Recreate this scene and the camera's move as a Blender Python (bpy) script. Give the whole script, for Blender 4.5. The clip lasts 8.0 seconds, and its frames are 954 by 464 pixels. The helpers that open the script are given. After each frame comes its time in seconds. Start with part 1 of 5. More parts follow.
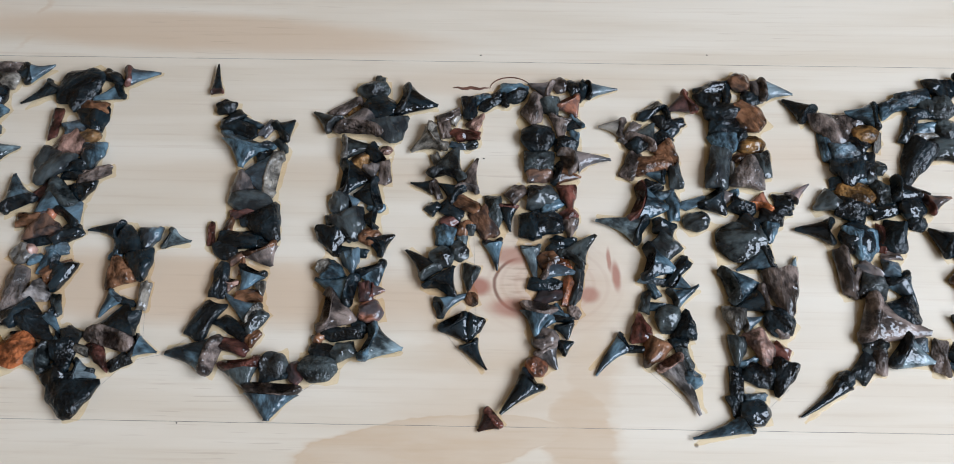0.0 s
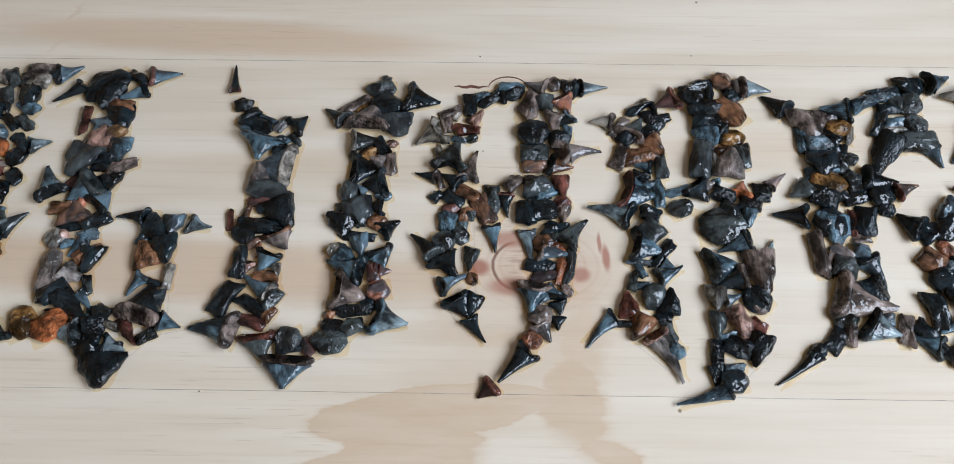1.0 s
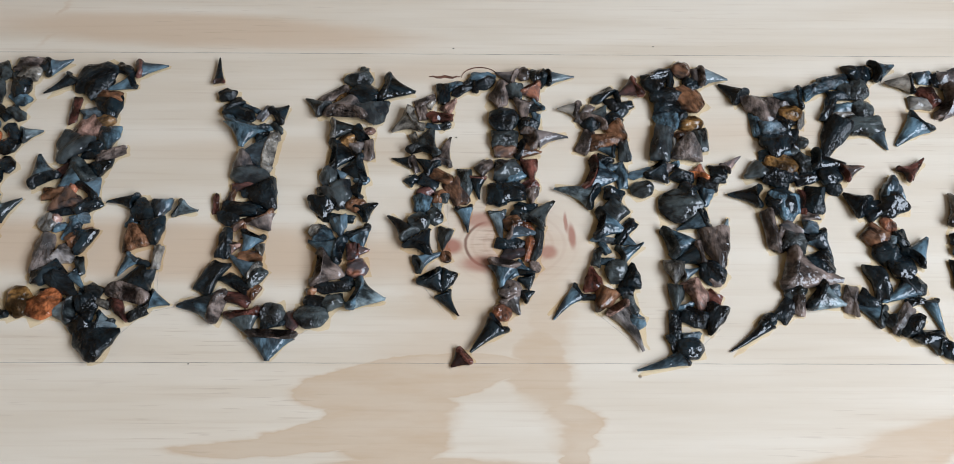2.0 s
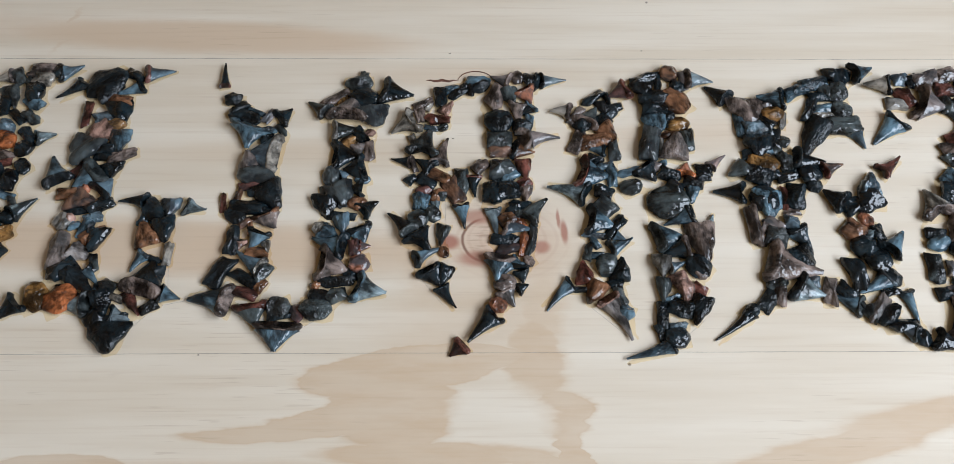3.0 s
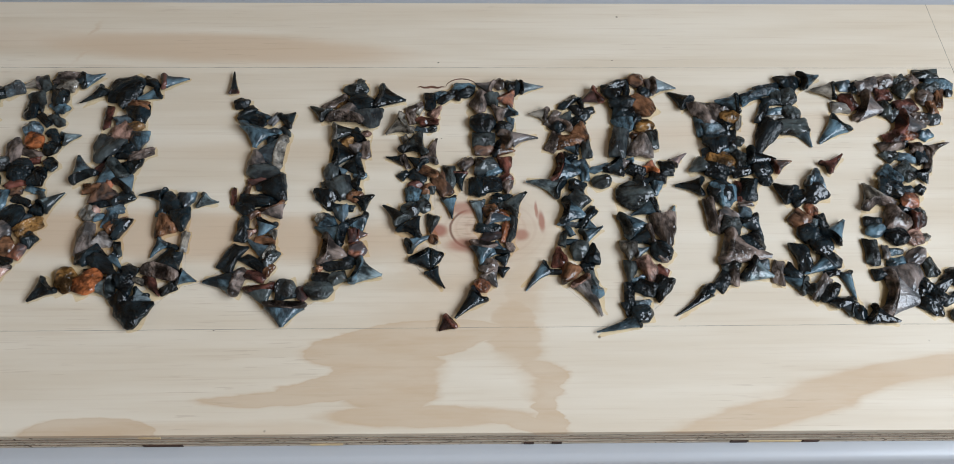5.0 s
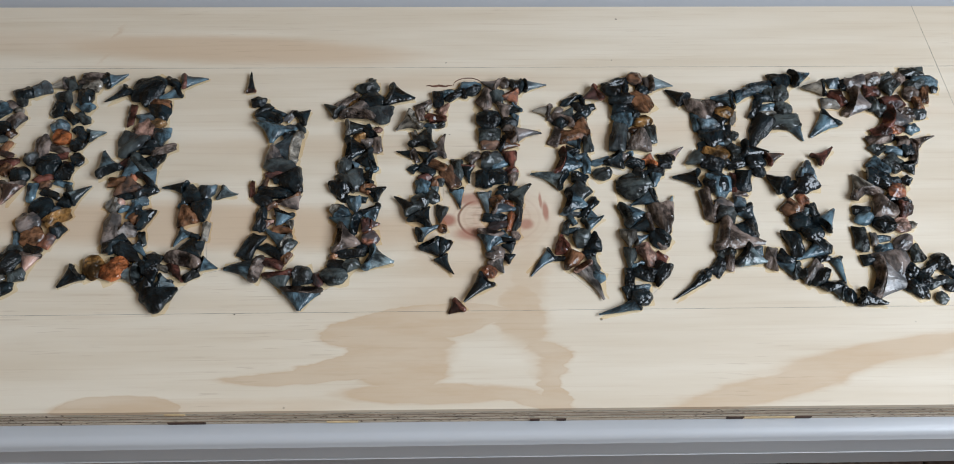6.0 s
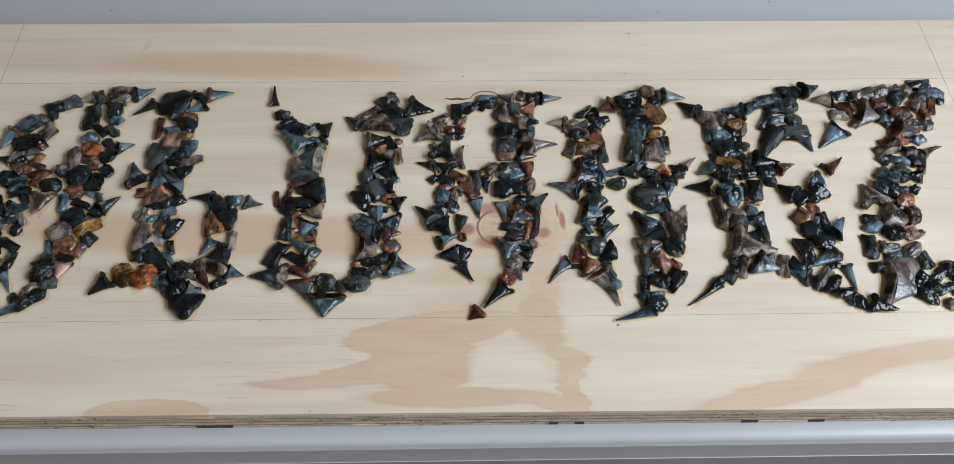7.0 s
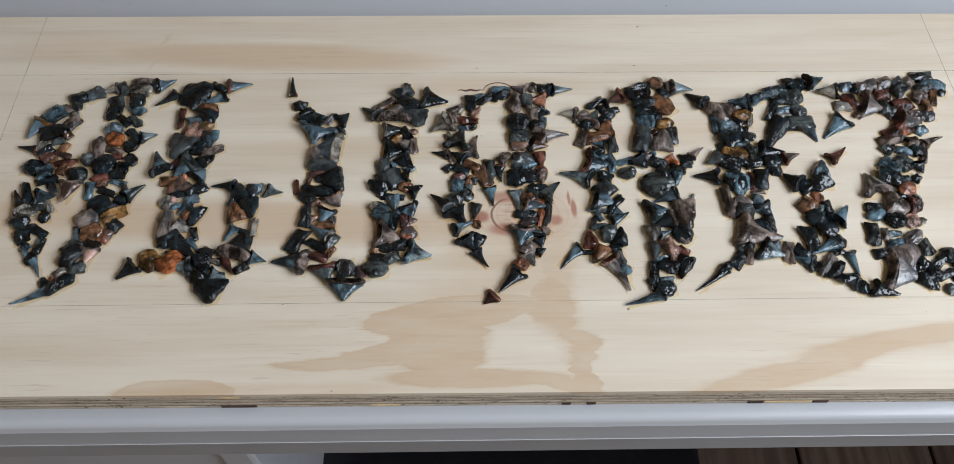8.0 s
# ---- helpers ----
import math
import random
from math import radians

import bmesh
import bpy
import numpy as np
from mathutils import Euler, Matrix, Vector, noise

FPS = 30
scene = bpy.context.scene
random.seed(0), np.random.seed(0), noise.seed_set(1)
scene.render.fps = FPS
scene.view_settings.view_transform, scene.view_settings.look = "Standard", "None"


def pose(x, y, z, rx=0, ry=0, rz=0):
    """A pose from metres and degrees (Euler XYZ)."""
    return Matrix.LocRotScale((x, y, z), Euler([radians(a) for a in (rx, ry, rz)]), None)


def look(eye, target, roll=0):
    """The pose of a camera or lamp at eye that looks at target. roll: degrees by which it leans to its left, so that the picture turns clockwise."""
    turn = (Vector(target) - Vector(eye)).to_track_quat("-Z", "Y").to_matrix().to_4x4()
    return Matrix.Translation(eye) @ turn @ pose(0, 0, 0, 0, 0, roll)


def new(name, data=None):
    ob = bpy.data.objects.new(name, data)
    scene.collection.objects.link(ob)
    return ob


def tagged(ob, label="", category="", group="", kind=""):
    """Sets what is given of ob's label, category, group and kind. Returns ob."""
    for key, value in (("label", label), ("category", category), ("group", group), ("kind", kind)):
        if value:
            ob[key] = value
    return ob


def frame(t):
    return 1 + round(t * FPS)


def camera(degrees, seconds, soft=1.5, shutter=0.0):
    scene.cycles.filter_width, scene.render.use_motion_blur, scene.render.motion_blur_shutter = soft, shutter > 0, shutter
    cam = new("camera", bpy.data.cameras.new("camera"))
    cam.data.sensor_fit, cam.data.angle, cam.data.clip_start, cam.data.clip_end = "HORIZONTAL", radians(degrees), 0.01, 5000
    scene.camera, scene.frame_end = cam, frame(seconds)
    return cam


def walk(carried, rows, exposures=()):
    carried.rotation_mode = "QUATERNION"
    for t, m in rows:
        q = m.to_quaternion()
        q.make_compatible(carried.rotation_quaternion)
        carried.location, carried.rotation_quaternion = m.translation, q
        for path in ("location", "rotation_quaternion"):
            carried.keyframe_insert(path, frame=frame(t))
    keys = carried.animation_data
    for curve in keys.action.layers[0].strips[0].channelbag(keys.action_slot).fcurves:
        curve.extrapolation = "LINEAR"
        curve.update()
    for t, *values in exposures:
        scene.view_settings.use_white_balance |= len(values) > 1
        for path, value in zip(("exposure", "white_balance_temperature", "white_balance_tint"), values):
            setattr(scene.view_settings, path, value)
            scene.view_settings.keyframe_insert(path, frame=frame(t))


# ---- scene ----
cam = camera(61.0, 8.0, soft=0.9)
PATH = [
    (0, (0.00424, -0.02053, 0.26412), (-0.00523, 0.45087, -0.61774), -0.14),
    (0.5, (0.00461, -0.03463, 0.26899), (-0.00441, 0.44814, -0.60671), -0.07),
    (1, (0.00571, -0.04234, 0.27809), (-0.00714, 0.44825, -0.59320), -0.56),
    (1.5, (0.01070, -0.05167, 0.28550), (0.00840, 0.43719, -0.58686), 0.28),
    (3, (0.01065, -0.06882, 0.30238), (0.02090, 0.42628, -0.56640), 0.97),
    (3.5, (0.01057, -0.07902, 0.31022), (0.02410, 0.42503, -0.55334), 1.39),
    (4, (0.01085, -0.08647, 0.31768), (0.03555, 0.41072, -0.54961), 2.57),
    (4.5, (0.01120, -0.09112, 0.32390), (0.03616, 0.41261, -0.53960), 2.38),
    (6, (0.00784, -0.11892, 0.34018), (0.03082, 0.40719, -0.50993), 1.68),
    (6.5, (0.00283, -0.12535, 0.34262), (0.02316, 0.41046, -0.50147), 1.37),
    (7, (0.00064, -0.12703, 0.34755), (0.01758, 0.41433, -0.49306), 1.00),
    (7.5, (-0.00046, -0.13133, 0.35308), (0.01507, 0.41177, -0.48645), 0.85),
    (8, (-0.00647, -0.13627, 0.35644), (0.00913, 0.39797, -0.48875), 0.95),
]
EXPOSURE = [(0, -0.20, 6230, 14), (1.5, -0.26, 6380, 14), (3.5, -0.34, 6500, 13), (4.5, -0.42, 6570, 12), (6.5, -0.42, 6630, 12), (8, -0.43, 6690, 13)]
walk(cam, [(t, look(eye, target, roll)) for t, eye, target, roll in PATH], EXPOSURE)

# ---- daylight ----
world = bpy.data.worlds.new("world")
scene.world = world
world.use_nodes = True
sky = world.node_tree.nodes.new("ShaderNodeTexSky")
sky.sky_type, sky.sun_disc = "NISHITA", False
sky.sun_elevation, sky.sun_rotation = radians(38), radians(200)
world.node_tree.links.new(sky.outputs[0], world.node_tree.nodes["Background"].inputs[0])
world.node_tree.nodes["Background"].inputs[1].default_value = 0.12


def window_lamp(name, m, wide, high, watts, colour):
    data = bpy.data.lights.new(name, "AREA")
    data.shape, data.size, data.size_y, data.energy, data.color = "RECTANGLE", wide, high, watts, colour
    ob = new(name, data)
    ob.matrix_world = m
    return ob


# the sky's light in the window opening
window_lamp("window_light", look((0.94, -0.42, 0.80), (0, -0.42, 0.53)), 1.4, 0.58, 43, (0.77, 0.885, 1.0))

# ---- materials ----


def material(name, rough=0.5, metal=0.0):
    m = bpy.data.materials.new(name)
    m.use_nodes = True
    nt = m.node_tree
    b = nt.nodes["Principled BSDF"]
    b.inputs["Roughness"].default_value = rough
    b.inputs["Metallic"].default_value = metal
    return m, nt, b


def node(nt, kind, links=(), operation="", data_type="", blend_type="", interpolation_type="", vector_type="", feature=""):
    n = nt.nodes.new(kind)
    if operation:
        n.operation = operation
    if data_type:
        n.data_type = data_type
    if blend_type:
        n.blend_type = blend_type
    if interpolation_type:
        n.interpolation_type = interpolation_type
    if vector_type:
        n.vector_type = vector_type
    if feature:
        n.feature = feature
    for slot, source in links:
        if isinstance(source, bpy.types.NodeSocket):
            nt.links.new(source, n.inputs[slot])
        else:
            n.inputs[slot].default_value = source
    return n


def calc(nt, op, a, b=0.0, c=0.0):
    return node(nt, "ShaderNodeMath", ((0, a), (1, b), (2, c)), operation=op).outputs[0]


def mixed(nt, fac, a, b, blend="MIX"):
    n = node(nt, "ShaderNodeMix", data_type="RGBA", blend_type=blend)
    for i, v in ((0, fac), (6, a), (7, b)):
        if isinstance(v, bpy.types.NodeSocket):
            nt.links.new(v, n.inputs[i])
        else:
            n.inputs[i].default_value = v
    return n.outputs[2]


def noisy(nt, vec, scale, detail=3.0, stretch=(1, 1, 1), rough=0.5, distort=0.0):
    mp = node(nt, "ShaderNodeMapping", ((0, vec), (3, stretch)))
    return node(nt, "ShaderNodeTexNoise", (("Vector", mp.outputs[0]), ("Scale", scale), ("Detail", detail), ("Roughness", rough), ("Distortion", distort)))


def ramp(nt, value, a, b, lo=0.0, hi=1.0):
    n = node(nt, "ShaderNodeMapRange", ((0, value), (1, a), (2, b), (3, lo), (4, hi)), interpolation_type="SMOOTHSTEP")
    return n.outputs[0]


def bump(nt, b, height, strength, distance):
    n = node(nt, "ShaderNodeBump", (("Height", height), ("Strength", strength), ("Distance", distance)))
    nt.links.new(n.outputs[0], b.inputs["Normal"])


def here(nt):
    return node(nt, "ShaderNodeTexCoord").outputs["Object"]


def rgba(c):
    return (*c, 1.0)


def plain(name, colour, rough=0.5, grain=60.0, amount=0.12, relief=0.0002, metal=0.0):
    """Painted or moulded surface with faint mottling and specks."""
    m, nt, b = material(name, rough, metal)
    v = here(nt)
    n1, n2 = noisy(nt, v, grain), noisy(nt, v, grain / 9, 4)
    f = calc(nt, "MULTIPLY_ADD", n2.outputs[0], 0.6, calc(nt, "MULTIPLY", n1.outputs[0], 0.4))
    dark = [c * (1 - amount) for c in colour]
    lite = [min(1, c * (1 + amount)) for c in colour]
    nt.links.new(mixed(nt, ramp(nt, f, 0.3, 0.7), rgba(dark), rgba(lite)), b.inputs["Base Color"])
    nt.links.new(ramp(nt, n1.outputs[0], 0.3, 0.7, rough * 0.85, rough * 1.15), b.inputs["Roughness"])
    bump(nt, b, n1.outputs[0], 0.3, relief)
    return m


def pine_face():
    """Pale rotary-cut pine veneer: tan flames, fine grain, dark dashes and a red-ringed knot."""
    m, nt, b = material("pine_veneer", 0.42)
    p = here(nt)
    wob = noisy(nt, p, 16, 4, (1, 2.4, 1), 0.6)
    shift = node(nt, "ShaderNodeVectorMath", ((0, wob.outputs[1]), (1, (0.5, 0.5, 0.5))), operation="SUBTRACT")
    sized = node(nt, "ShaderNodeVectorMath", ((0, shift.outputs[0]), (1, (0.013, 0.0045, 0))), operation="MULTIPLY")
    ripple = noisy(nt, p, 42, 3, (1, 3.2, 1), 0.6)
    ripped = node(nt, "ShaderNodeVectorMath", ((0, ripple.outputs[1]), (1, (0.5, 0.5, 0.5))), operation="SUBTRACT")
    ripsize = node(nt, "ShaderNodeVectorMath", ((0, ripped.outputs[0]), (1, (0.018, 0.0032, 0))), operation="MULTIPLY")
    pv = node(nt, "ShaderNodeVectorMath", ((0, p), (1, ripsize.outputs[0])), operation="ADD").outputs[0]
    pw = node(nt, "ShaderNodeVectorMath", ((0, pv), (1, sized.outputs[0])), operation="ADD").outputs[0]
    small = node(nt, "ShaderNodeVectorMath", ((0, sized.outputs[0]), (1, (0.22, 0.3, 0))), operation="MULTIPLY")
    pk = node(nt, "ShaderNodeVectorMath", ((0, p), (1, small.outputs[0])), operation="ADD").outputs[0]

    def oval(x, y, rx, ry, turn=0.0, vec=None):
        mp = node(nt, "ShaderNodeMapping", ((0, vec or pw), (1, (x, y, 0)), (2, (0, 0, radians(turn))), (3, (rx, ry, 1000))), vector_type="TEXTURE")
        return node(nt, "ShaderNodeVectorMath", ((0, mp.outputs[0]),), operation="LENGTH").outputs[1]

    def patch(x, y, rx, ry, turn=0.0, edge=0.12, full=1.0, vec=None):
        return ramp(nt, oval(x, y, rx, ry, turn, vec), 1 + edge, 1 - edge, 0.0, full)

    def union(items):
        total = items[0]
        for one in items[1:]:
            total = calc(nt, "MAXIMUM", total, one)
        return total

    flame = union([
        patch(-0.014, 0.0415, 0.045, 0.0095, 7, 0.08), patch(0.008, 0.058, 0.036, 0.020, 10, 0.6, 0.55), patch(-0.018, 0.028, 0.025, 0.020, 0, 0.12, 0.9),
        patch(-0.066, 0.0165, 0.030, 0.0034, 2, 0.2), patch(-0.036, 0.0215, 0.032, 0.0060, 8, 0.12), patch(0.000, 0.0085, 0.044, 0.0048, 0, 0.2, 0.9), patch(0.035, 0.0062, 0.022, 0.0036, -15, 0.2),
        patch(-0.140, 0.0025, 0.029, 0.0066, 0, 0.1), patch(-0.090, 0.0030, 0.055, 0.0040, 0, 0.4, 0.5),
        patch(0.0490, 0.0060, 0.0065, 0.015, 5, 0.2), patch(0.0465, 0.0235, 0.0105, 0.0095, 0, 0.2), patch(0.0365, 0.0450, 0.0120, 0.020, 12, 0.3, 0.8), patch(0.040, 0.066, 0.010, 0.022, 0, 0.5, 0.6),
        patch(0.150, 0.0105, 0.056, 0.0066, 15, 0.3, 0.9), patch(0.205, 0.0258, 0.060, 0.0055, 9, 0.3, 0.8), patch(0.30, 0.036, 0.08, 0.006, 5, 0.4, 0.7),
        patch(-0.010, 0.082, 0.008, 0.024, 16, 0.6, 0.5)])
    pale = patch(0.024, 0.0235, 0.019, 0.0115, -8, 0.4)
    flame = calc(nt, "MULTIPLY", flame, calc(nt, "SUBTRACT", 1.0, pale))
    rim = ramp(nt, calc(nt, "ABSOLUTE", calc(nt, "SUBTRACT", flame, 0.75)), 0.3, 0.0, 0.0, 0.30)
    veil = noisy(nt, p, 1.0, 4, (18, 90, 1), 0.6)
    flame = calc(nt, "MULTIPLY", flame, calc(nt, "ADD", ramp(nt, veil.outputs[0], 0.35, 0.7, 0.50, 0.85), rim))
    haze = union([
        patch(-0.120, 0.215, 0.100, 0.010, -3, 0.35, 1.0), patch(-0.23, 0.222, 0.05, 0.008, 0, 0.6, 0.5), patch(-0.189, 0.220, 0.0022, 0.013, -14, 0.5, 0.8), patch(-0.125, 0.097, 0.125, 0.0130, -2, 0.35, 1.0),
        patch(-0.26, 0.100, 0.07, 0.0110, 3, 0.4, 0.9), patch(0.105, 0.155, 0.070, 0.007, 4, 0.7, 0.5), patch(0.22, 0.165, 0.06, 0.006, 3, 0.7, 0.4), patch(-0.07, 0.146, 0.06, 0.006, 0, 0.8, 0.35),
        patch(0.005, 0.19, 0.05, 0.006, 0, 0.7, 0.45), patch(0.024, 0.100, 0.040, 0.030, 0, 0.6, 0.45)])

    streak = noisy(nt, p, 1.0, 5, (14, 520, 1), 0.6)
    broad = noisy(nt, p, 1.0, 4, (5, 60, 1), 0.55)
    dash = noisy(nt, p, 1.0, 2, (42, 900, 1), 0.5)
    cloud = noisy(nt, p, 11, 3)
    col = mixed(nt, ramp(nt, broad.outputs[0], 0.3, 0.7), rgba((0.658, 0.556, 0.430)), rgba((0.748, 0.662, 0.543)))
    col = mixed(nt, calc(nt, "MULTIPLY", haze, 0.80), col, rgba((0.615, 0.455, 0.315)))
    col = mixed(nt, calc(nt, "MULTIPLY", flame, 0.95), col, rgba((0.560, 0.395, 0.250)))
    col = mixed(nt, ramp(nt, streak.outputs[0], 0.5, 0.85, 0.0, 0.34), col, rgba((0.46, 0.31, 0.19)))
    gate = ramp(nt, cloud.outputs[0], 0.48, 0.62)
    col = mixed(nt, calc(nt, "MULTIPLY", ramp(nt, dash.outputs[0], 0.62, 0.70), calc(nt, "MULTIPLY", gate, 0.26)), col, rgba((0.36, 0.24, 0.16)))

    # the knot: fine red-brown rings, a dark inner arc, two resin spots
    knot = oval(0.027, 0.100, 0.027, 0.020, 0, pk)
    rings = calc(nt, "SINE", calc(nt, "MULTIPLY", knot, 34.0))
    fade = calc(nt, "MULTIPLY", ramp(nt, knot, 1.25, 0.55), ramp(nt, knot, 0.30, 0.45))
    col = mixed(nt, calc(nt, "MULTIPLY", ramp(nt, rings, 0.2, 1.0), calc(nt, "MULTIPLY", fade, 0.13)), col, rgba((0.36, 0.15, 0.09)))
    col = mixed(nt, ramp(nt, knot, 1.25, 0.2, 0.0, 0.34), col, rgba((0.52, 0.30, 0.20)))
    arc = calc(nt, "ABSOLUTE", calc(nt, "SUBTRACT", oval(0.0185, 0.0995, 0.0103, 0.0105, 0, pk), 1.0))
    side = ramp(nt, node(nt, "ShaderNodeSeparateXYZ", ((0, pk),)).outputs[0], 0.019, 0.013)
    col = mixed(nt, calc(nt, "MULTIPLY", side, ramp(nt, arc, 0.10, 0.012, 0.0, 0.85)), col, rgba((0.17, 0.07, 0.045)))
    inner = noisy(nt, p, 1.0, 3, (90, 900, 1))
    eye = ramp(nt, oval(0.0185, 0.0995, 0.0103, 0.0105, 0, pk), 1.0, 0.8)
    col = mixed(nt, calc(nt, "MULTIPLY", eye, ramp(nt, inner.outputs[0], 0.5, 0.75, 0.0, 0.55)), col, rgba((0.30, 0.17, 0.12)))
    for x, y, rx, ry, f in ((0.0025, 0.0985, 0.0042, 0.0034, 0.85), (0.0515, 0.1035, 0.0015, 0.0055, 0.8), (0.0495, 0.1100, 0.0008, 0.0045, 0.75), (0.0150, 0.1110, 0.0085, 0.0036, 0.62), (0.0155, 0.0905, 0.0090, 0.0036, 0.68), (0.0415, 0.0960, 0.0034, 0.0030, 0.7), (0.0270, 0.0880, 0.0060, 0.0022, 0.5)):
        col = mixed(nt, patch(x, y, rx, ry, 0, 0.45, f, pk), col, rgba((0.36, 0.13, 0.085)))
    # pin specks
    cells = node(nt, "ShaderNodeTexVoronoi", (("Vector", p), ("Scale", 26.0)), feature="F1")
    col = mixed(nt, ramp(nt, cells.outputs["Distance"], 0.030, 0.018, 0.0, 0.75), col, rgba((0.10, 0.06, 0.04)))
    nt.links.new(col, b.inputs["Base Color"])
    nt.links.new(ramp(nt, streak.outputs[0], 0.3, 0.7, 0.52, 0.64), b.inputs["Roughness"])
    bump(nt, b, streak.outputs[0], 0.25, 0.0002)
    return m


def ply_edge(name, colour, pores):
    """Sawn plywood edge, fibrous and spotted with dark pores."""
    m, nt, b = material(name, 0.75)
    p = here(nt)
    fibre = noisy(nt, p, 1.0, 4, (60, 60, 900))
    spots = noisy(nt, p, 1.0, 2, (420, 420, 700), 0.6)
    patchy = noisy(nt, p, 14, 3)
    col = mixed(nt, ramp(nt, fibre.outputs[0], 0.3, 0.7), rgba([c * 0.55 for c in colour]), rgba(colour))
    col = mixed(nt, calc(nt, "MULTIPLY", ramp(nt, spots.outputs[0], 0.60, 0.66), ramp(nt, patchy.outputs[0], 0.35, 0.6, 0.35, pores)), col, rgba((0.09, 0.06, 0.04)))
    nt.links.new(col, b.inputs["Base Color"])
    bump(nt, b, spots.outputs[0], 0.6, 0.0006)
    return m


def fossil(name, colour, root):
    """Mineralised tooth under clear resin: mottled, veined, the roots pitted and rougher."""
    m, nt, b = material(name, 0.42 if root else 0.24)
    v = here(nt)
    rnd = node(nt, "ShaderNodeObjectInfo").outputs["Random"]
    moved = node(nt, "ShaderNodeVectorMath", ((0, v), (1, node(nt, "ShaderNodeCombineXYZ", ((0, rnd), (1, rnd), (2, rnd))).outputs[0])), operation="ADD").outputs[0]
    mott = noisy(nt, moved, 170, 4, (1, 0.55, 1), 0.6)
    fine = noisy(nt, moved, 900 if root else 500, 3, (1, 0.25 if not root else 1, 1))
    grey = sum(colour) / 3
    dark = [c * 0.14 for c in colour]
    lite = [min(0.7, c * 1.9 + a) for c, a in zip(colour, (0.003, 0.006, 0.006))]
    other = [grey * 1.2 * a + 0.005 for a in (1.02, 0.98, 0.95)] if root else [grey * 1.2 * a + 0.003 for a in (0.85, 1.0, 1.15)]
    col = mixed(nt, ramp(nt, mott.outputs[0], 0.38, 0.68), rgba(dark), rgba(lite))
    col = mixed(nt, ramp(nt, rnd, 0.45, 1.0, 0.0, 0.30), col, rgba(other))
    col = mixed(nt, ramp(nt, fine.outputs[0], 0.56, 0.74, 0.0, 0.6), col, rgba([c * 0.35 for c in colour]))
    nt.links.new(col, b.inputs["Base Color"])
    b.inputs["Coat Weight"].default_value = 1.0 if not root else 0.7
    b.inputs["Specular IOR Level"].default_value = 0.05
    b.inputs["Coat Roughness"].default_value = 0.02
    b.inputs["Coat IOR"].default_value = 1.43
    nt.links.new(ramp(nt, fine.outputs[0], 0.3, 0.7, 0.2, 0.4) if not root else ramp(nt, fine.outputs[0], 0.3, 0.7, 0.38, 0.6), b.inputs["Roughness"])
    both = calc(nt, "MULTIPLY_ADD", mott.outputs[0], 1.6, calc(nt, "MULTIPLY", fine.outputs[0], 0.8 if root else 0.35))
    mid = noisy(nt, moved, 380, 3, (1, 0.5, 1), 0.6)
    rise = calc(nt, "MULTIPLY_ADD", mid.outputs[0], 1.0, both)
    relief = node(nt, "ShaderNodeBump", (("Height", rise), ("Strength", 0.9 if root else 0.6), ("Distance", 0.0013)))
    nt.links.new(relief.outputs[0], b.inputs["Normal"])
    dots = noisy(nt, moved, 520, 1.5, (1, 0.7, 1), 0.5)
    skin = calc(nt, "MULTIPLY_ADD", dots.outputs[0], 1.0, calc(nt, "MULTIPLY", fine.outputs[0], 0.5 if root else 0.2))
    wet = node(nt, "ShaderNodeBump", (("Height", skin), ("Strength", 0.58 if root else 0.42), ("Distance", 0.0014)))
    nt.links.new(wet.outputs[0], b.inputs["Coat Normal"])
    return m


FOSSIL = {
    "k": (0.0045, 0.0082, 0.0112), "s": (0.060, 0.100, 0.125), "d": (0.034, 0.040, 0.040), "b": (0.140, 0.062, 0.030),
    "r": (0.270, 0.080, 0.026), "m": (0.105, 0.034, 0.024), "v": (0.140, 0.104, 0.088), "g": (0.170, 0.150, 0.125),
    "p": (0.250, 0.145, 0.112), "t": (0.280, 0.180, 0.100), "l": (0.180, 0.160, 0.150), "w": (0.120, 0.155, 0.165), "o": (0.190, 0.092, 0.026)}
CROWN = {k: fossil("tooth_enamel_" + k, c, False) for k, c in FOSSIL.items()}
ROOT = {k: fossil("tooth_root_" + k, c, True) for k, c in FOSSIL.items()}


def resin_film():
    """Clear amber-tinted resin: lets the wood through and shines."""
    m, nt, b = material("clear_resin")
    nt.nodes.remove(b)
    v = here(nt)
    n = noisy(nt, v, 260, 3)
    bmp = node(nt, "ShaderNodeBump", (("Height", n.outputs[0]), ("Strength", 0.4), ("Distance", 0.0006)))
    clear = node(nt, "ShaderNodeBsdfTransparent", ((0, rgba((0.89, 0.81, 0.65))),))
    gloss = node(nt, "ShaderNodeBsdfGlossy", ((0, rgba((1, 1, 1))), ("Roughness", 0.22), ("Normal", bmp.outputs[0])))
    fres = node(nt, "ShaderNodeFresnel", (("IOR", 1.25), ("Normal", bmp.outputs[0])))
    both = node(nt, "ShaderNodeMixShader", ((0, fres.outputs[0]), (1, clear.outputs[0]), (2, gloss.outputs[0])))
    nt.links.new(both.outputs[0], nt.nodes["Material Output"].inputs[0])
    return m


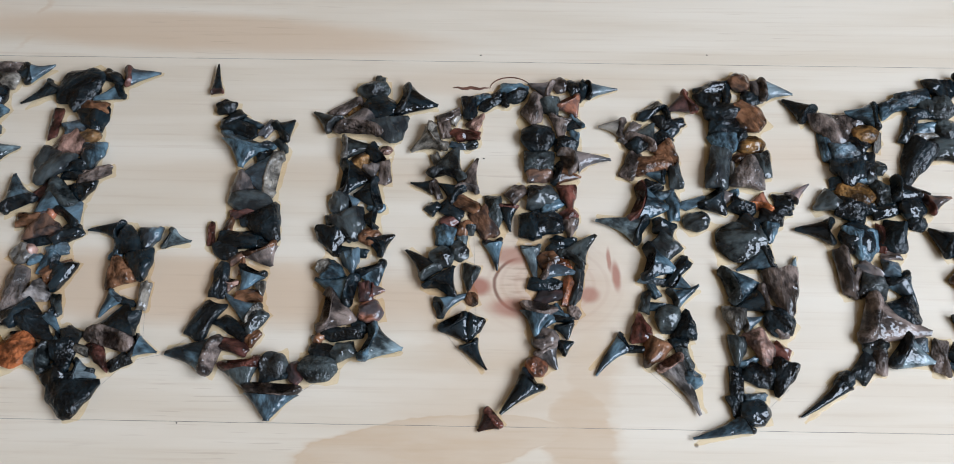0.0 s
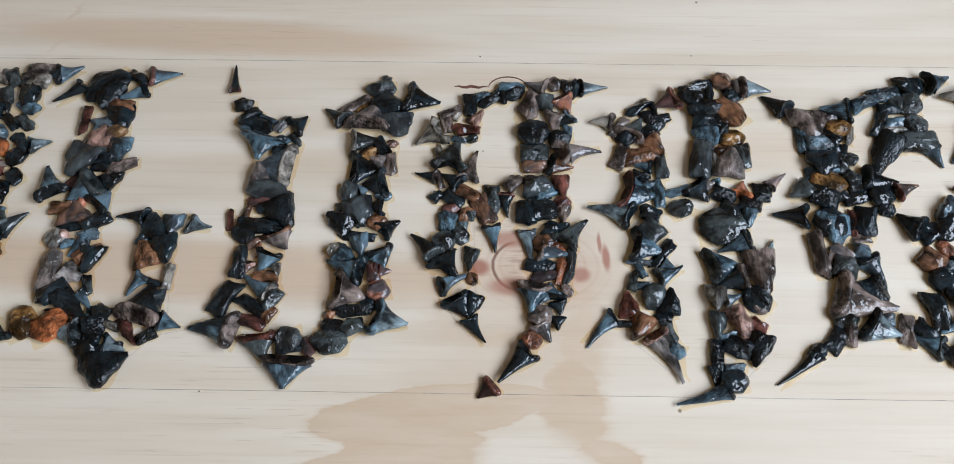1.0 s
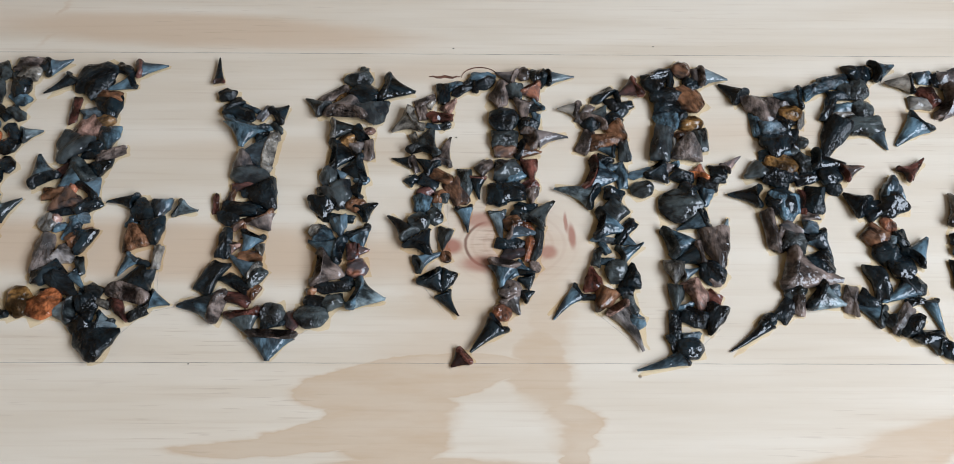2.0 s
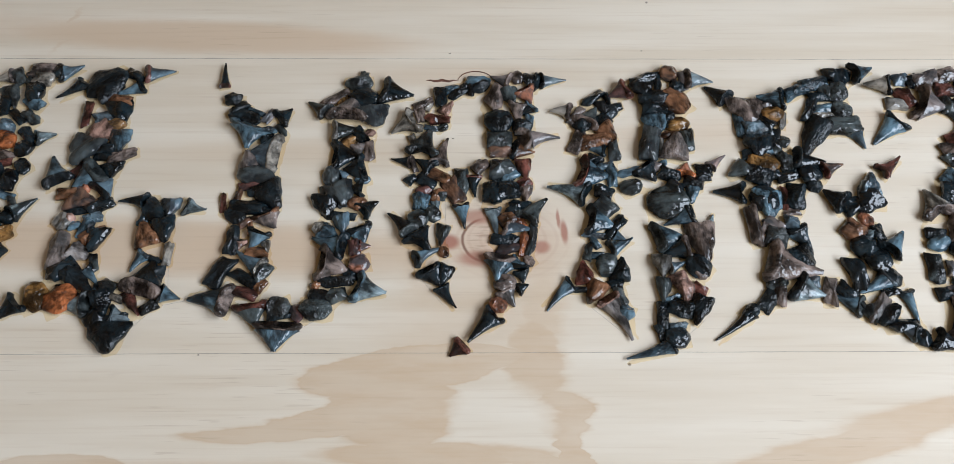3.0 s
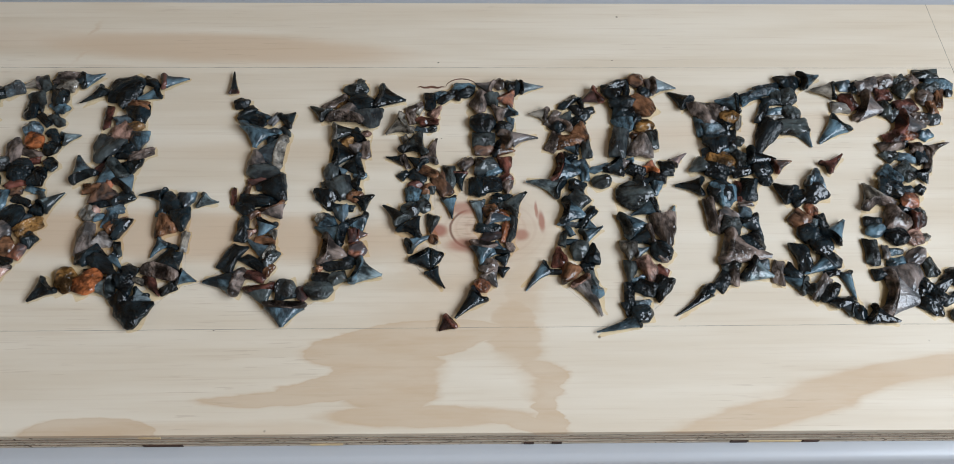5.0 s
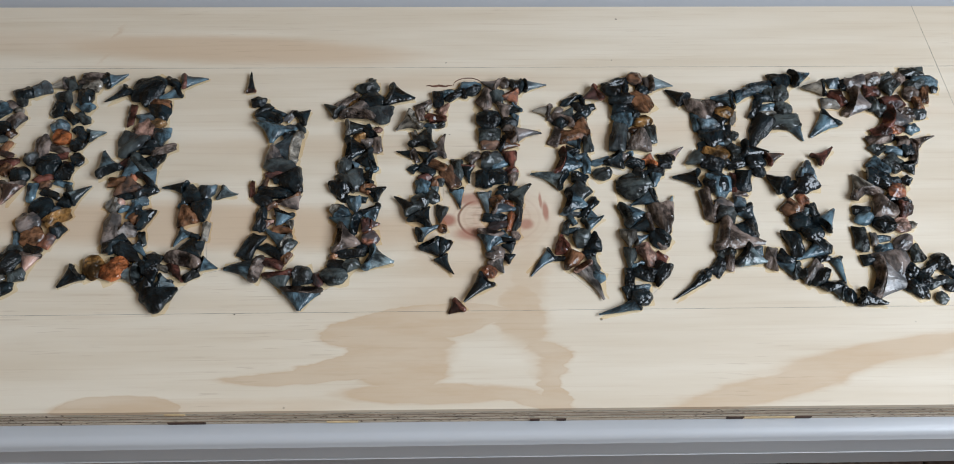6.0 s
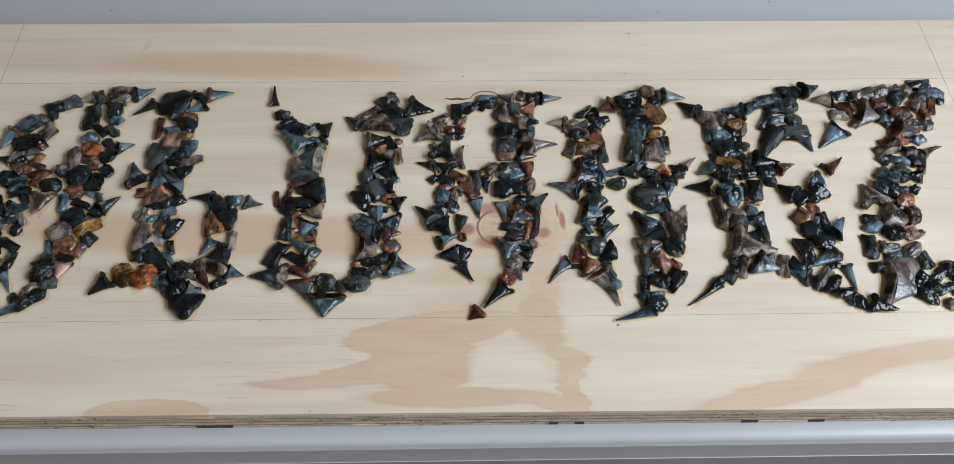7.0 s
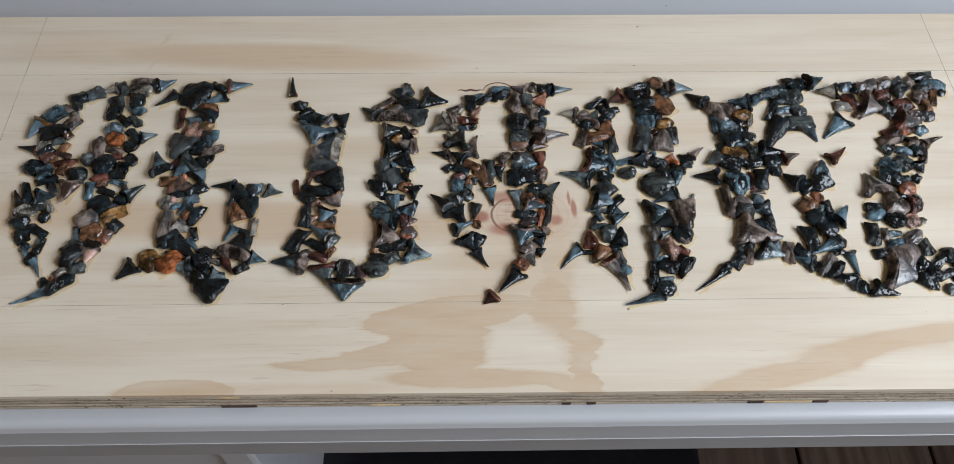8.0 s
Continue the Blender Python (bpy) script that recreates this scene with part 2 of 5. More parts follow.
def plank_wood():
    m, nt, b = material("dark_plank", 0.4)
    p = here(nt)
    rnd = node(nt, "ShaderNodeObjectInfo").outputs["Random"]
    g = noisy(nt, p, 1.0, 5, (70, 5, 1), 0.6)
    g2 = noisy(nt, p, 6, 3)
    col = mixed(nt, ramp(nt, g.outputs[0], 0.35, 0.7), rgba((0.085, 0.055, 0.042)), rgba((0.20, 0.145, 0.115)))
    col = mixed(nt, calc(nt, "MULTIPLY", ramp(nt, g2.outputs[0], 0.4, 0.7), 0.4), col, rgba((0.13, 0.08, 0.055)))
    col = mixed(nt, calc(nt, "MULTIPLY", rnd, 0.35), col, rgba((0.10, 0.07, 0.055)))
    nt.links.new(col, b.inputs["Base Color"])
    bump(nt, b, g.outputs[0], 0.3, 0.0005)
    return m


PINE = pine_face()
EDGE = [ply_edge("ply_along", (0.70, 0.61, 0.49), 0.9), ply_edge("ply_across", (0.62, 0.52, 0.41), 1.0)]
GLUE = plain("dark_glue_line", (0.030, 0.020, 0.014), 0.8, 300, 0.4)
PENCIL = plain("pencil_graphite", (0.27, 0.24, 0.21), 0.6, 900, 0.5)
BARK = plain("dark_bark", (0.13, 0.055, 0.035), 0.6, 500, 0.5)
RESIN = resin_film()
WHITE = plain("white_laminate", (0.46, 0.47, 0.49), 0.36, 40, 0.012)
# tan and cream picked for the warm bounce off unseen walls and ceiling
WALL = plain("bounce_wall_paint", (0.46, 0.325, 0.19), 0.8, 30, 0.04)
CEIL = plain("bounce_ceiling_paint", (0.60, 0.57, 0.51), 0.9, 30, 0.03)
PLANK = plank_wood()
BLACK = plain("black_gloss_plastic", (0.010, 0.010, 0.012), 0.12, 80, 0.2)
SPECK = plain("dark_dirt", (0.05, 0.045, 0.04), 0.8, 500, 0.3)

# ---- building helpers ----


def link_mesh(name, verts, faces, mat_, smooth=False, crease=48):
    me = bpy.data.meshes.new(name)
    me.from_pydata(verts, [], faces)
    me.validate()
    me.materials.append(mat_)
    if smooth:
        me.shade_smooth()
        me.set_sharp_from_angle(angle=radians(crease))
    me.update()
    return me


def part(name, bm, mat_, parent=None, label="", smooth=False):
    """Links a bmesh as one mesh object under a thing or part."""
    me = bpy.data.meshes.new(name)
    bmesh.ops.recalc_face_normals(bm, faces=bm.faces)
    bm.to_mesh(me)
    bm.free()
    me.materials.append(mat_)
    if smooth:
        me.shade_smooth()
        me.set_sharp_from_angle(angle=radians(42))
    ob = new(name, me)
    ob.parent = parent
    if label:
        tagged(ob, label)
    return ob


def box(x0, x1, y0, y1, z0, z1, bevel=0.0, segments=2):
    bm = bmesh.new()
    bmesh.ops.create_cube(bm, size=1.0)
    for v in bm.verts:
        v.co = Vector(((x0 + x1) / 2 + v.co.x * (x1 - x0), (y0 + y1) / 2 + v.co.y * (y1 - y0), (z0 + z1) / 2 + v.co.z * (z1 - z0)))
    if bevel:
        bmesh.ops.bevel(bm, geom=bm.edges[:], offset=bevel, segments=segments, affect="EDGES", profile=0.5)
    return bm


def prism(profile, x0, x1):
    """A profile of (y, z) drawn out along x."""
    bm = bmesh.new()
    rows = [[bm.verts.new((x, y, z)) for y, z in profile] for x in (x0, x1)]
    n = len(profile)
    for i in range(n):
        bm.faces.new((rows[0][i], rows[0][(i + 1) % n], rows[1][(i + 1) % n], rows[1][i]))
    bm.faces.new(rows[0])
    bm.faces.new(rows[1])
    return bm


def thing(name, x, y, z, label, category, group="", kind=""):
    ob = new(name)
    ob.location = (x, y, z)
    ob.empty_display_size = 0.02
    return tagged(ob, label, category, group, kind)


# ---- the room; unseen walls and ceiling added to shape the light ----
FLOOR_Z, TABLE_Z = -0.768, -0.0178
CEIL_Z = 1.75
X0, X1, Y0, Y1 = -1.8, 0.96, -1.6, 1.5


def wall_x(name, x, thick, y0, y1, hole=None):
    """A wall across x, with an opening (y0, y1, z0, z1) cut through."""
    bm = bmesh.new()
    spans = [(y0, y1, FLOOR_Z, CEIL_Z)] if not hole else [
        (y0, hole[0], FLOOR_Z, CEIL_Z), (hole[1], y1, FLOOR_Z, CEIL_Z), (hole[0], hole[1], FLOOR_Z, hole[2]), (hole[0], hole[1], hole[3], CEIL_Z)]
    for a, b, c, d in spans:
        one = box(x, x + thick, a, b, c, d)
        tmp = bpy.data.meshes.new("tmp")
        one.to_mesh(tmp)
        bm.from_mesh(tmp)
        one.free()
    return tagged(part(name, bm, WALL), "unseen tan room wall, added to bounce warm light", "wall", kind="structure")


def wall_y(name, y, thick, x0, x1, hole=None):
    ob = wall_x(name, 0, thick, x0, x1, hole)
    for v in ob.data.vertices:
        v.co = Vector((v.co.y, y + v.co.x, v.co.z))
    ob.data.flip_normals()
    return ob


wall_x("wall_east", X1, 0.15, Y0, Y1, (-1.15, 0.31, 0.46, 1.14))
wall_x("wall_west", X0 - 0.15, 0.15, Y0, Y1)
wall_y("wall_north", Y1, 0.15, X0 - 0.15, X1 + 0.15)
wall_y("wall_south", Y0 - 0.15, 0.15, X0 - 0.15, X1 + 0.15)
tagged(part("ceiling", box(X0 - 0.15, X1 + 0.15, Y0 - 0.15, Y1 + 0.15, CEIL_Z, CEIL_Z + 0.1), CEIL), "unseen pale cream ceiling, added to bounce soft light", "ceiling", kind="structure")
floor = tagged(part("floor", box(X0 - 0.15, X1 + 0.15, Y0 - 0.15, Y1 + 0.15, FLOOR_Z - 0.1, FLOOR_Z - 0.012), GLUE), "dark brown wooden plank floor with narrow seams", "floor", kind="structure")
tagged(part("ground", box(-40, 40, -40, 40, FLOOR_Z - 3.1, FLOOR_Z - 3.0), plain("outdoor_ground", (0.12, 0.13, 0.08), 0.9, 3, 0.3)), "dull green open ground outside", "ground", kind="structure")

# ---- the white table ----
EDGE_PROFILE = [
    (0.80, TABLE_Z), (-0.0026, TABLE_Z), (-0.0046, TABLE_Z - 0.0005), (-0.0061, TABLE_Z - 0.0017), (-0.0070, TABLE_Z - 0.0033), (-0.0074, -0.0240),
    (-0.00755, -0.0242), (-0.0075, -0.0246), (-0.0079, -0.0412), (-0.00820, -0.0414), (-0.0080, -0.0418), (-0.0085, -0.0575), (-0.0079, -0.0589), (-0.0062, -0.0596), (0.80, -0.0596)]
table = thing("table", 0, 0.35, FLOOR_Z, "white laminate table with a grooved moulded front edge", "table")


def under(ob, parent):
    """Parents ob and keeps its world place."""
    ob.parent = parent
    ob.location = ob.location - parent.location
    return ob


under(part("tabletop", prism(EDGE_PROFILE, -0.95, 0.90), WHITE, None, "", True), table)
under(part("side_panel", box(-0.56, -0.1690, 0.030, 0.74, FLOOR_Z, -0.0597, 0.002), WHITE), table)
under(part("stile", box(-0.1685, -0.1455, 0.024, 0.74, FLOOR_Z, -0.0598, 0.003), WHITE), table)
under(part("side_panel", box(0.83, 0.855, 0.05, 0.74, FLOOR_Z, -0.0597, 0.002), WHITE), table)

case = thing("storage_box", 0.02, 0.33, FLOOR_Z, "black glossy plastic box on the plank floor", "box")
under(part("body", box(-0.255, 0.218, 0.065, 0.60, FLOOR_Z, -0.46, 0.012), BLACK), case)
under(part("lid", box(-0.260, 0.224, 0.060, 0.605, -0.459, -0.43, 0.008), BLACK), case)

# ---- the plywood board ----
BX0, BX1, BY1, THICK = -0.345, 0.365, 0.2497, 0.0178
board = thing("plywood_board", 0, BY1 / 2, -THICK, "pale pine plywood board with knots, pencil lines and layered edge", "board")


def layer(name, x0, x1, inset, depth, z0, z1, mat_, label=""):
    """One layer of the board; the sawn front edge runs a little askew."""
    bm = box(x0, x1, 0, depth, z0, z1, 0.0001, 1)
    for v in bm.verts:
        if v.co.y < depth / 2:
            v.co.y += 0.0010 - 0.003 * v.co.x + inset
    return under(part(name, bm, mat_, None, label), board)


layer("face_veneer", BX0, BX1, 0, BY1, -0.0029, 0, PINE, "pale pine face with tan flames and a red-ringed knot")
heights = [-0.0030, -0.0066, -0.0104, -0.0140, -0.0154, -0.0178]
GAPS = {3: [(-0.1230, -0.1060), (0.0395, 0.0440), (0.0515, 0.0560), (0.1290, 0.1368), (0.1605, 0.1680)]}
rng = random.Random(5)
for i in range(5):
    top, low = heights[i] - 0.00022, heights[i + 1] + (0.00022 if i != 3 else 0.0)
    stops = [BX0] + [v for pair in GAPS.get(i, []) for v in pair] + [BX1]
    for a, b in zip(stops[::2], stops[1::2]):
        layer("ply", a, b, 0.0002 + 0.0003 * rng.random(), BY1, low, top, EDGE[i % 2] if i < 3 else EDGE[1])
LINE = ply_edge("dark_glue_seam", (0.30, 0.22, 0.15), 1.0)
for z in (-0.0030, -0.0066, -0.0104, -0.0140):
    layer("glue_line", BX0, BX1, 0.0002, BY1, z - 0.00021, z + (0.00021 if z != -0.0030 else 0.00009), LINE, "thin dark glue line between layers")
# dark brown slivers that close the gaps left in the fourth ply
VOID = plain("dark_void_fill", (0.045, 0.022, 0.014), 0.8, 300, 0.5)
for a, b in GAPS[3]:
    layer("dark_sliver", a + 0.0001, b - 0.0001, -0.0001, 0.012, -0.01655, -0.0142, VOID, "dark brown sliver filling a gap in the edge")
PATCH = plain("pale_patch", (0.66, 0.50, 0.29), 0.7, 200, 0.2)
for a, b, z in ((-0.0520, -0.0380, -0.0152), (0.1370, 0.1600, -0.0152), (-0.1210, -0.1120, -0.0040)):
    layer("plug", a, b, -0.0001, 0.012, z - 0.0010, z + 0.0010, PATCH, "pale wooden filler strip in the edge")


def strip(x0, y0, x1, y1, width, seed):
    """A faint drawn line: a thin, slightly wandering ribbon a hair above the veneer."""
    bm = bmesh.new()
    r = random.Random(seed)
    n = max(2, int(math.hypot(x1 - x0, y1 - y0) / 0.006))
    d = Vector((x1 - x0, y1 - y0, 0)).normalized()
    side = Vector((-d.y, d.x, 0))
    last = None
    for k in range(n + 1):
        c = Vector((x0, y0, 0)).lerp(Vector((x1, y1, 0)), k / n) + side * r.uniform(-0.00008, 0.00008)
        w = width * r.uniform(0.35, 1.0) / 2
        row = [bm.verts.new(c + side * s * w + Vector((0, 0, z))) for s, z in ((-1, -0.0001), (-0.6, 0.00006), (0.6, 0.00006), (1, -0.0001))]
        if last:
            for j in range(3):
                bm.faces.new((last[j], last[j + 1], row[j + 1], row[j]))
        last = row
    return bm


for k, (xa, ya, xb, yb, wide) in enumerate((
        (BX0, 0.2010, BX1, 0.2010, 0.00034), (BX0, 0.0481, BX1, 0.0487, 0.00030), (-0.2647, BY1, -0.2647, 0.0482, 0.00042), (0.2827, BY1, 0.2827, 0.0486, 0.00042),
        (-0.0958, 0.0790, -0.1029, 0.0733, 0.00014),
        (-0.0579, 0.0581, -0.0439, 0.0674, 0.00014),
        (-0.0360, 0.0712, -0.0242, 0.0734, 0.00014),
        (-0.0002, 0.1313, 0.0022, 0.0758, 0.00014),
        (-0.0133, 0.0868, -0.0002, 0.0693, 0.00014),
        (0.0405, 0.1771, 0.0394, 0.1427, 0.00014),
        (0.0583, 0.0703, 0.0761, 0.0534, 0.00014),
        (-0.1252, 0.0589, -0.1135, 0.0719, 0.00014),
        (-0.1168, 0.0685, -0.1054, 0.0713, 0.00014),
        (0.1070, 0.0626, 0.0942, 0.0517, 0.00014),
        (-0.0798, 0.1546, -0.0727, 0.1146, 0.00014),
        (-0.1183, 0.1127, -0.1133, 0.0763, 0.00014))):
    under(part("pencil_line", strip(xa, ya, xb, yb, wide, k), PENCIL, None, "faint grey pencil guide line"), board)


def streak_curve(name, knots, width):
    """A tapered raised sliver through the given knots."""
    bm = bmesh.new()
    pts = [Vector((*k, 0)) for k in knots]
    last = None
    for k, c in enumerate(pts):
        d = (pts[min(k + 1, len(pts) - 1)] - pts[max(k - 1, 0)]).normalized()
        side = Vector((-d.y, d.x, 0))
        w = width * (0.25 + math.sin(math.pi * k / (len(pts) - 1)))
        row = [bm.verts.new(c + side * s * w + Vector((0, 0, z))) for s, z in ((-1, -0.0002), (-0.5, 0.0002), (0.5, 0.0002), (1, -0.0002))]
        if last:
            for j in range(3):
                bm.faces.new((last[j], last[j + 1], row[j + 1], row[j]))
        last = row
    return under(part(name, bm, BARK, None, "dark red-brown bark inclusion in the pine"), board)


streak_curve("bark_streak", [(-0.0095 + 0.0145 * k / 8, 0.1872 + 0.0004 * math.sin(k * 1.9)) for k in range(9)], 0.0009)
streak_curve("bark_streak", [(0.0140 - 0.0085 * math.cos(math.pi * k / 14), 0.1868 + 0.0062 * math.sin(math.pi * k / 14)) for k in range(15)], 0.00035)

# ---- the fossil teeth ----


def ring_rows(rows, sides, seed, rough, lens):
    """Closed skin over cross-sections (y, half width, thickness, x shift, notch); lens: sharp-edged, else blocky."""
    verts, faces = [], []
    n = len(rows)
    for y, hw, th, sx, notch in rows:
        for k in range(sides):
            a = 2 * math.pi * k / sides
            c, s = math.cos(a), math.sin(a)
            x = hw * math.copysign(abs(c) ** (0.9 if lens else 0.62), c)
            top = abs(s) ** 1.15 if lens else abs(s) ** 0.6
            z = th * (top if s > 0 else -0.4 * abs(s) ** 0.6)
            yy = y + notch * (1 - abs(c))
            push = noise.noise(Vector((x, yy, z)) * (0.9 / max(rough[1], 0.0008)) + Vector((seed * 3.1, seed * 1.7, 0)))
            f = 1 + rough[0] * push
            verts.append(Vector((x * f + sx, yy + rough[0] * 0.6 * push * hw, z * (1 + 1.5 * rough[0] * push))))
    for i in range(n - 1):
        for k in range(sides):
            k2 = (k + 1) % sides
            faces.append((i * sides + k, i * sides + k2, (i + 1) * sides + k2, (i + 1) * sides + k))
    faces.append(tuple(range(sides))[::-1])
    faces.append(tuple((n - 1) * sides + k for k in range(sides)))
    return verts, faces


def tooth_shape(kind, length, width, r):
    """A pointed crown with flared shoulders over a two-lobed root; Y: slender crown on wide-spread lobes, S: a spike."""
    slim = length / width
    deep = min(0.36 * length, width * r.uniform(0.26, 0.36))
    thick = min(0.0034, max(0.0017, min(width, length) * r.uniform(0.22, 0.29)))
    notch = min(1.05 * deep, width * r.uniform(0.18, 0.34))
    if kind == "Y":
        deep, notch = 0.34 * length, 0.30 * length
    lean = r.uniform(-0.17, 0.17) * length
    vr = deep / length
    root, crown = [], []
    for v, h, t in ((-0.10, 0.66, 0.35), (0.04, 0.90, 0.80), (0.26, 1.0, 1.0), (0.52, 0.97, 1.05), (0.80, 0.86, 0.95), (1.02, 0.70, 0.66)):
        if kind == "Y" and v > 0.3:
            h *= 1 - 0.45 * (v - 0.3)
        root.append((v * deep, 0.5 * width * h, thick * t, 0.0, notch * (1 - v) if v < 1 else 0.0))
    flare = 0.20 + 0.14 * min(1.0, max(0.0, (slim - 0.85) / 0.4))
    sharp = r.uniform(0.62, 0.85) if slim < 1.1 else r.uniform(0.55, 0.72)
    if kind == "Y":
        flare, sharp = 0.46, 0.7
    for k in range(13):
        s = k / 12
        wide = 0.5 * width * max(0.11, (0.92 - flare) * (1 - s * 0.97) ** sharp + flare * (1 - s) ** 4)
        crown.append(((vr * 0.80 + s * (1.01 - vr * 0.80)) * length, wide, thick * 0.88 * max(0.12, (1 - s) ** 0.6), lean * s * s, notch * 0.25 * (1 - s)))
    return crown, root


def polygon_reach(corners, a):
    """Distance from the middle to a cornered outline in the direction a."""
    n = len(corners)
    total = 0.0
    for off in (-0.10, 0.0, 0.10):
        t = (a + off - corners[0][0]) % (2 * math.pi) + corners[0][0]
        for i in range(n):
            a0, r0, sag = corners[i]
            a1, r1, _ = corners[(i + 1) % n]
            if i == n - 1:
                a1 += 2 * math.pi
            if a0 <= t <= a1:
                u = (t - a0) / (a1 - a0)
                chord = r0 * r1 * math.sin(a1 - a0) / max(1e-6, r0 * math.sin(t - a0) + r1 * math.sin(a1 - t))
                total += chord * (1 - sag * math.sin(math.pi * u))
                break
    return total / 3


def lump_shape(kind, length, width, seed, r):
    """A worn piece: C an angular fragment, P a rounder one, G a wedge narrowing to its far end; a crooked ridge on top."""
    sides = 30
    thick = min(0.0036, max(0.0019, min(width, length) * r.uniform(0.32, 0.42)))
    if kind == "G":
        plan = [(-150, 1.0, 0.14), (-30, 1.0, 0.04), (25, 0.72, 0.10), (82, 1.05, 0.0), (98, 1.05, 0.10), (155, 0.72, 0.04)]
    elif kind == "C":
        plan = r.choice((
            [(-140, 1.25, 0.08), (-50, 1.2, 0.10), (10, 0.95, 0.04), (50, 1.2, 0.06), (125, 1.25, 0.14)],
            [(-128, 1.3, 0.16), (-45, 1.25, 0.12), (40, 1.3, 0.10), (95, 0.95, 0.04), (140, 1.2, 0.10)],
            [(-150, 1.15, 0.04), (-90, 1.1, 0.06), (-35, 1.2, 0.14), (55, 1.25, 0.10), (128, 1.3, 0.18)],
            [(-135, 1.3, 0.05), (-50, 1.3, 0.20), (55, 1.15, 0.04), (100, 1.1, 0.04), (150, 1.05, 0.14)]))
    else:
        plan = [(-180 + 52 * k, 1.0, 0.0) for k in range(7)]
    corners = [(radians(a + r.uniform(-9, 9)), q * r.uniform(0.92, 1.08), sag * r.uniform(0.5, 1.5)) for a, q, sag in plan]
    bend = r.uniform(-0.22, 0.22) if kind == "C" and length > 1.7 * width else 0.0
    shift_x, shift_y = r.uniform(-0.26, 0.26), r.uniform(-0.22, 0.22)
    way = r.uniform(-0.6, 0.6)
    wx, wy = math.cos(way), math.sin(way)
    verts, faces = [], []
    levels = ((0.93, 0.0), (1.0, 0.22), (0.98, 0.45), (0.88, 0.70), (0.68, 0.88), (0.40, 0.98), (0.12, 1.02))
    for grow, up in levels:
        for k in range(sides):
            a = 2 * math.pi * k / sides
            rad = polygon_reach(corners, a)
            x, y = math.cos(a) * rad * grow + shift_x * up * up, math.sin(a) * rad * grow + shift_y * up * up
            x += bend * (1 - y * y)
            lump = noise.noise(Vector((x * 1.2 + seed * 2.3, y * 1.2 - seed, up))) + 0.5 * noise.noise(Vector((x * 3.2 - seed, y * 3.2 + seed * 1.3, up)))
            roof = 1.12 - 0.42 * abs((x - shift_x) * wx + (y - shift_y) * wy)
            verts.append(Vector((x, y, thick * up * max(0.25, roof + 0.45 * lump))))
    n = len(levels)
    for i in range(n - 1):
        for k in range(sides):
            k2 = (k + 1) % sides
            faces.append((i * sides + k, i * sides + k2, (i + 1) * sides + k2, (i + 1) * sides + k))
    faces.append(tuple(range(sides))[::-1])
    faces.append(tuple((n - 1) * sides + k for k in range(sides)))
    return sized_to(verts, length, width), faces


def sized_to(verts, length, width):
    """Fits the plan of a piece into its length and width, its near end on y = 0."""
    xs, ys = [v.x for v in verts], [v.y for v in verts]
    fx, fy = width / (max(xs) - min(xs)), length / (max(ys) - min(ys))
    cx, y0 = (max(xs) + min(xs)) / 2, min(ys)
    return [Vector(((v.x - cx) * fx, (v.y - y0) * fy, v.z)) for v in verts]


COUNT = [0]
LETTER = [None, None]


def letter(x, y, label):
    LETTER[0] = thing("letter", x / 1000, y / 1000, 0, label, "letter", "letters on the plywood board")
    LETTER[1] = []


def settle(verts, tilt):
    turned = [tilt @ v for v in verts]
    low = min(v.z for v in turned)
    return turned, -low - 0.0003


def tooth(kind, x, y, length, width, turn, colour):
    """One tooth (T, Y, S) or worn piece (C, P, G): base at x, y in millimetres, reaching along turn in degrees."""
    COUNT[0] += 1
    seed = COUNT[0]
    r = random.Random(seed * 7919)
    lx, ly = LETTER[0].location.x, LETTER[0].location.y
    x, y = x - 0.035 * length * math.cos(radians(turn)), y - 0.035 * length * math.sin(radians(turn))
    length, width = 1.07 * length, 1.14 * width
    a, b = length / 1000, width / 1000
    LETTER[1].append((x / 1000, y / 1000, a, b, radians(turn), 0.95 if kind in "TYS" else 0.7 if kind == "G" else 0.1))
    tilt = Euler((radians(r.uniform(-3, 3)), radians(r.uniform(-6, 6)), 0)).to_matrix()
    if kind in "TYS":
        crown_rows, root_rows = tooth_shape(kind, a, b, r)
        cv, cf = ring_rows(crown_rows, 18, seed, (0.07, b * 0.5), True)
        rv, rf = ring_rows(root_rows, 18, seed + 0.5, (0.14, b * 0.28), False)
        allv, lift = settle(sized_to(cv + rv, a, b), tilt)
        cv, rv = allv[:len(cv)], allv[len(cv):]
        ob = new("tooth", link_mesh("tooth", cv, cf, CROWN[colour[-1]], True))
        root = new("root", link_mesh("root", rv, rf, ROOT[colour[0]], True))
        root.parent = ob
        outline = allv
    else:
        cv, cf = lump_shape(kind, a, b, seed, r)
        outline, lift = settle(cv, tilt)
        ob = new("tooth", link_mesh("tooth", outline, cf, (CROWN if r.random() < 0.6 else ROOT)[colour[0]], True, 34))
    ob.parent = LETTER[0]
    ob.matrix_basis = pose(x / 1000 - lx, y / 1000 - ly, lift + r.uniform(0, 0.0007), 0, 0, turn - 90)


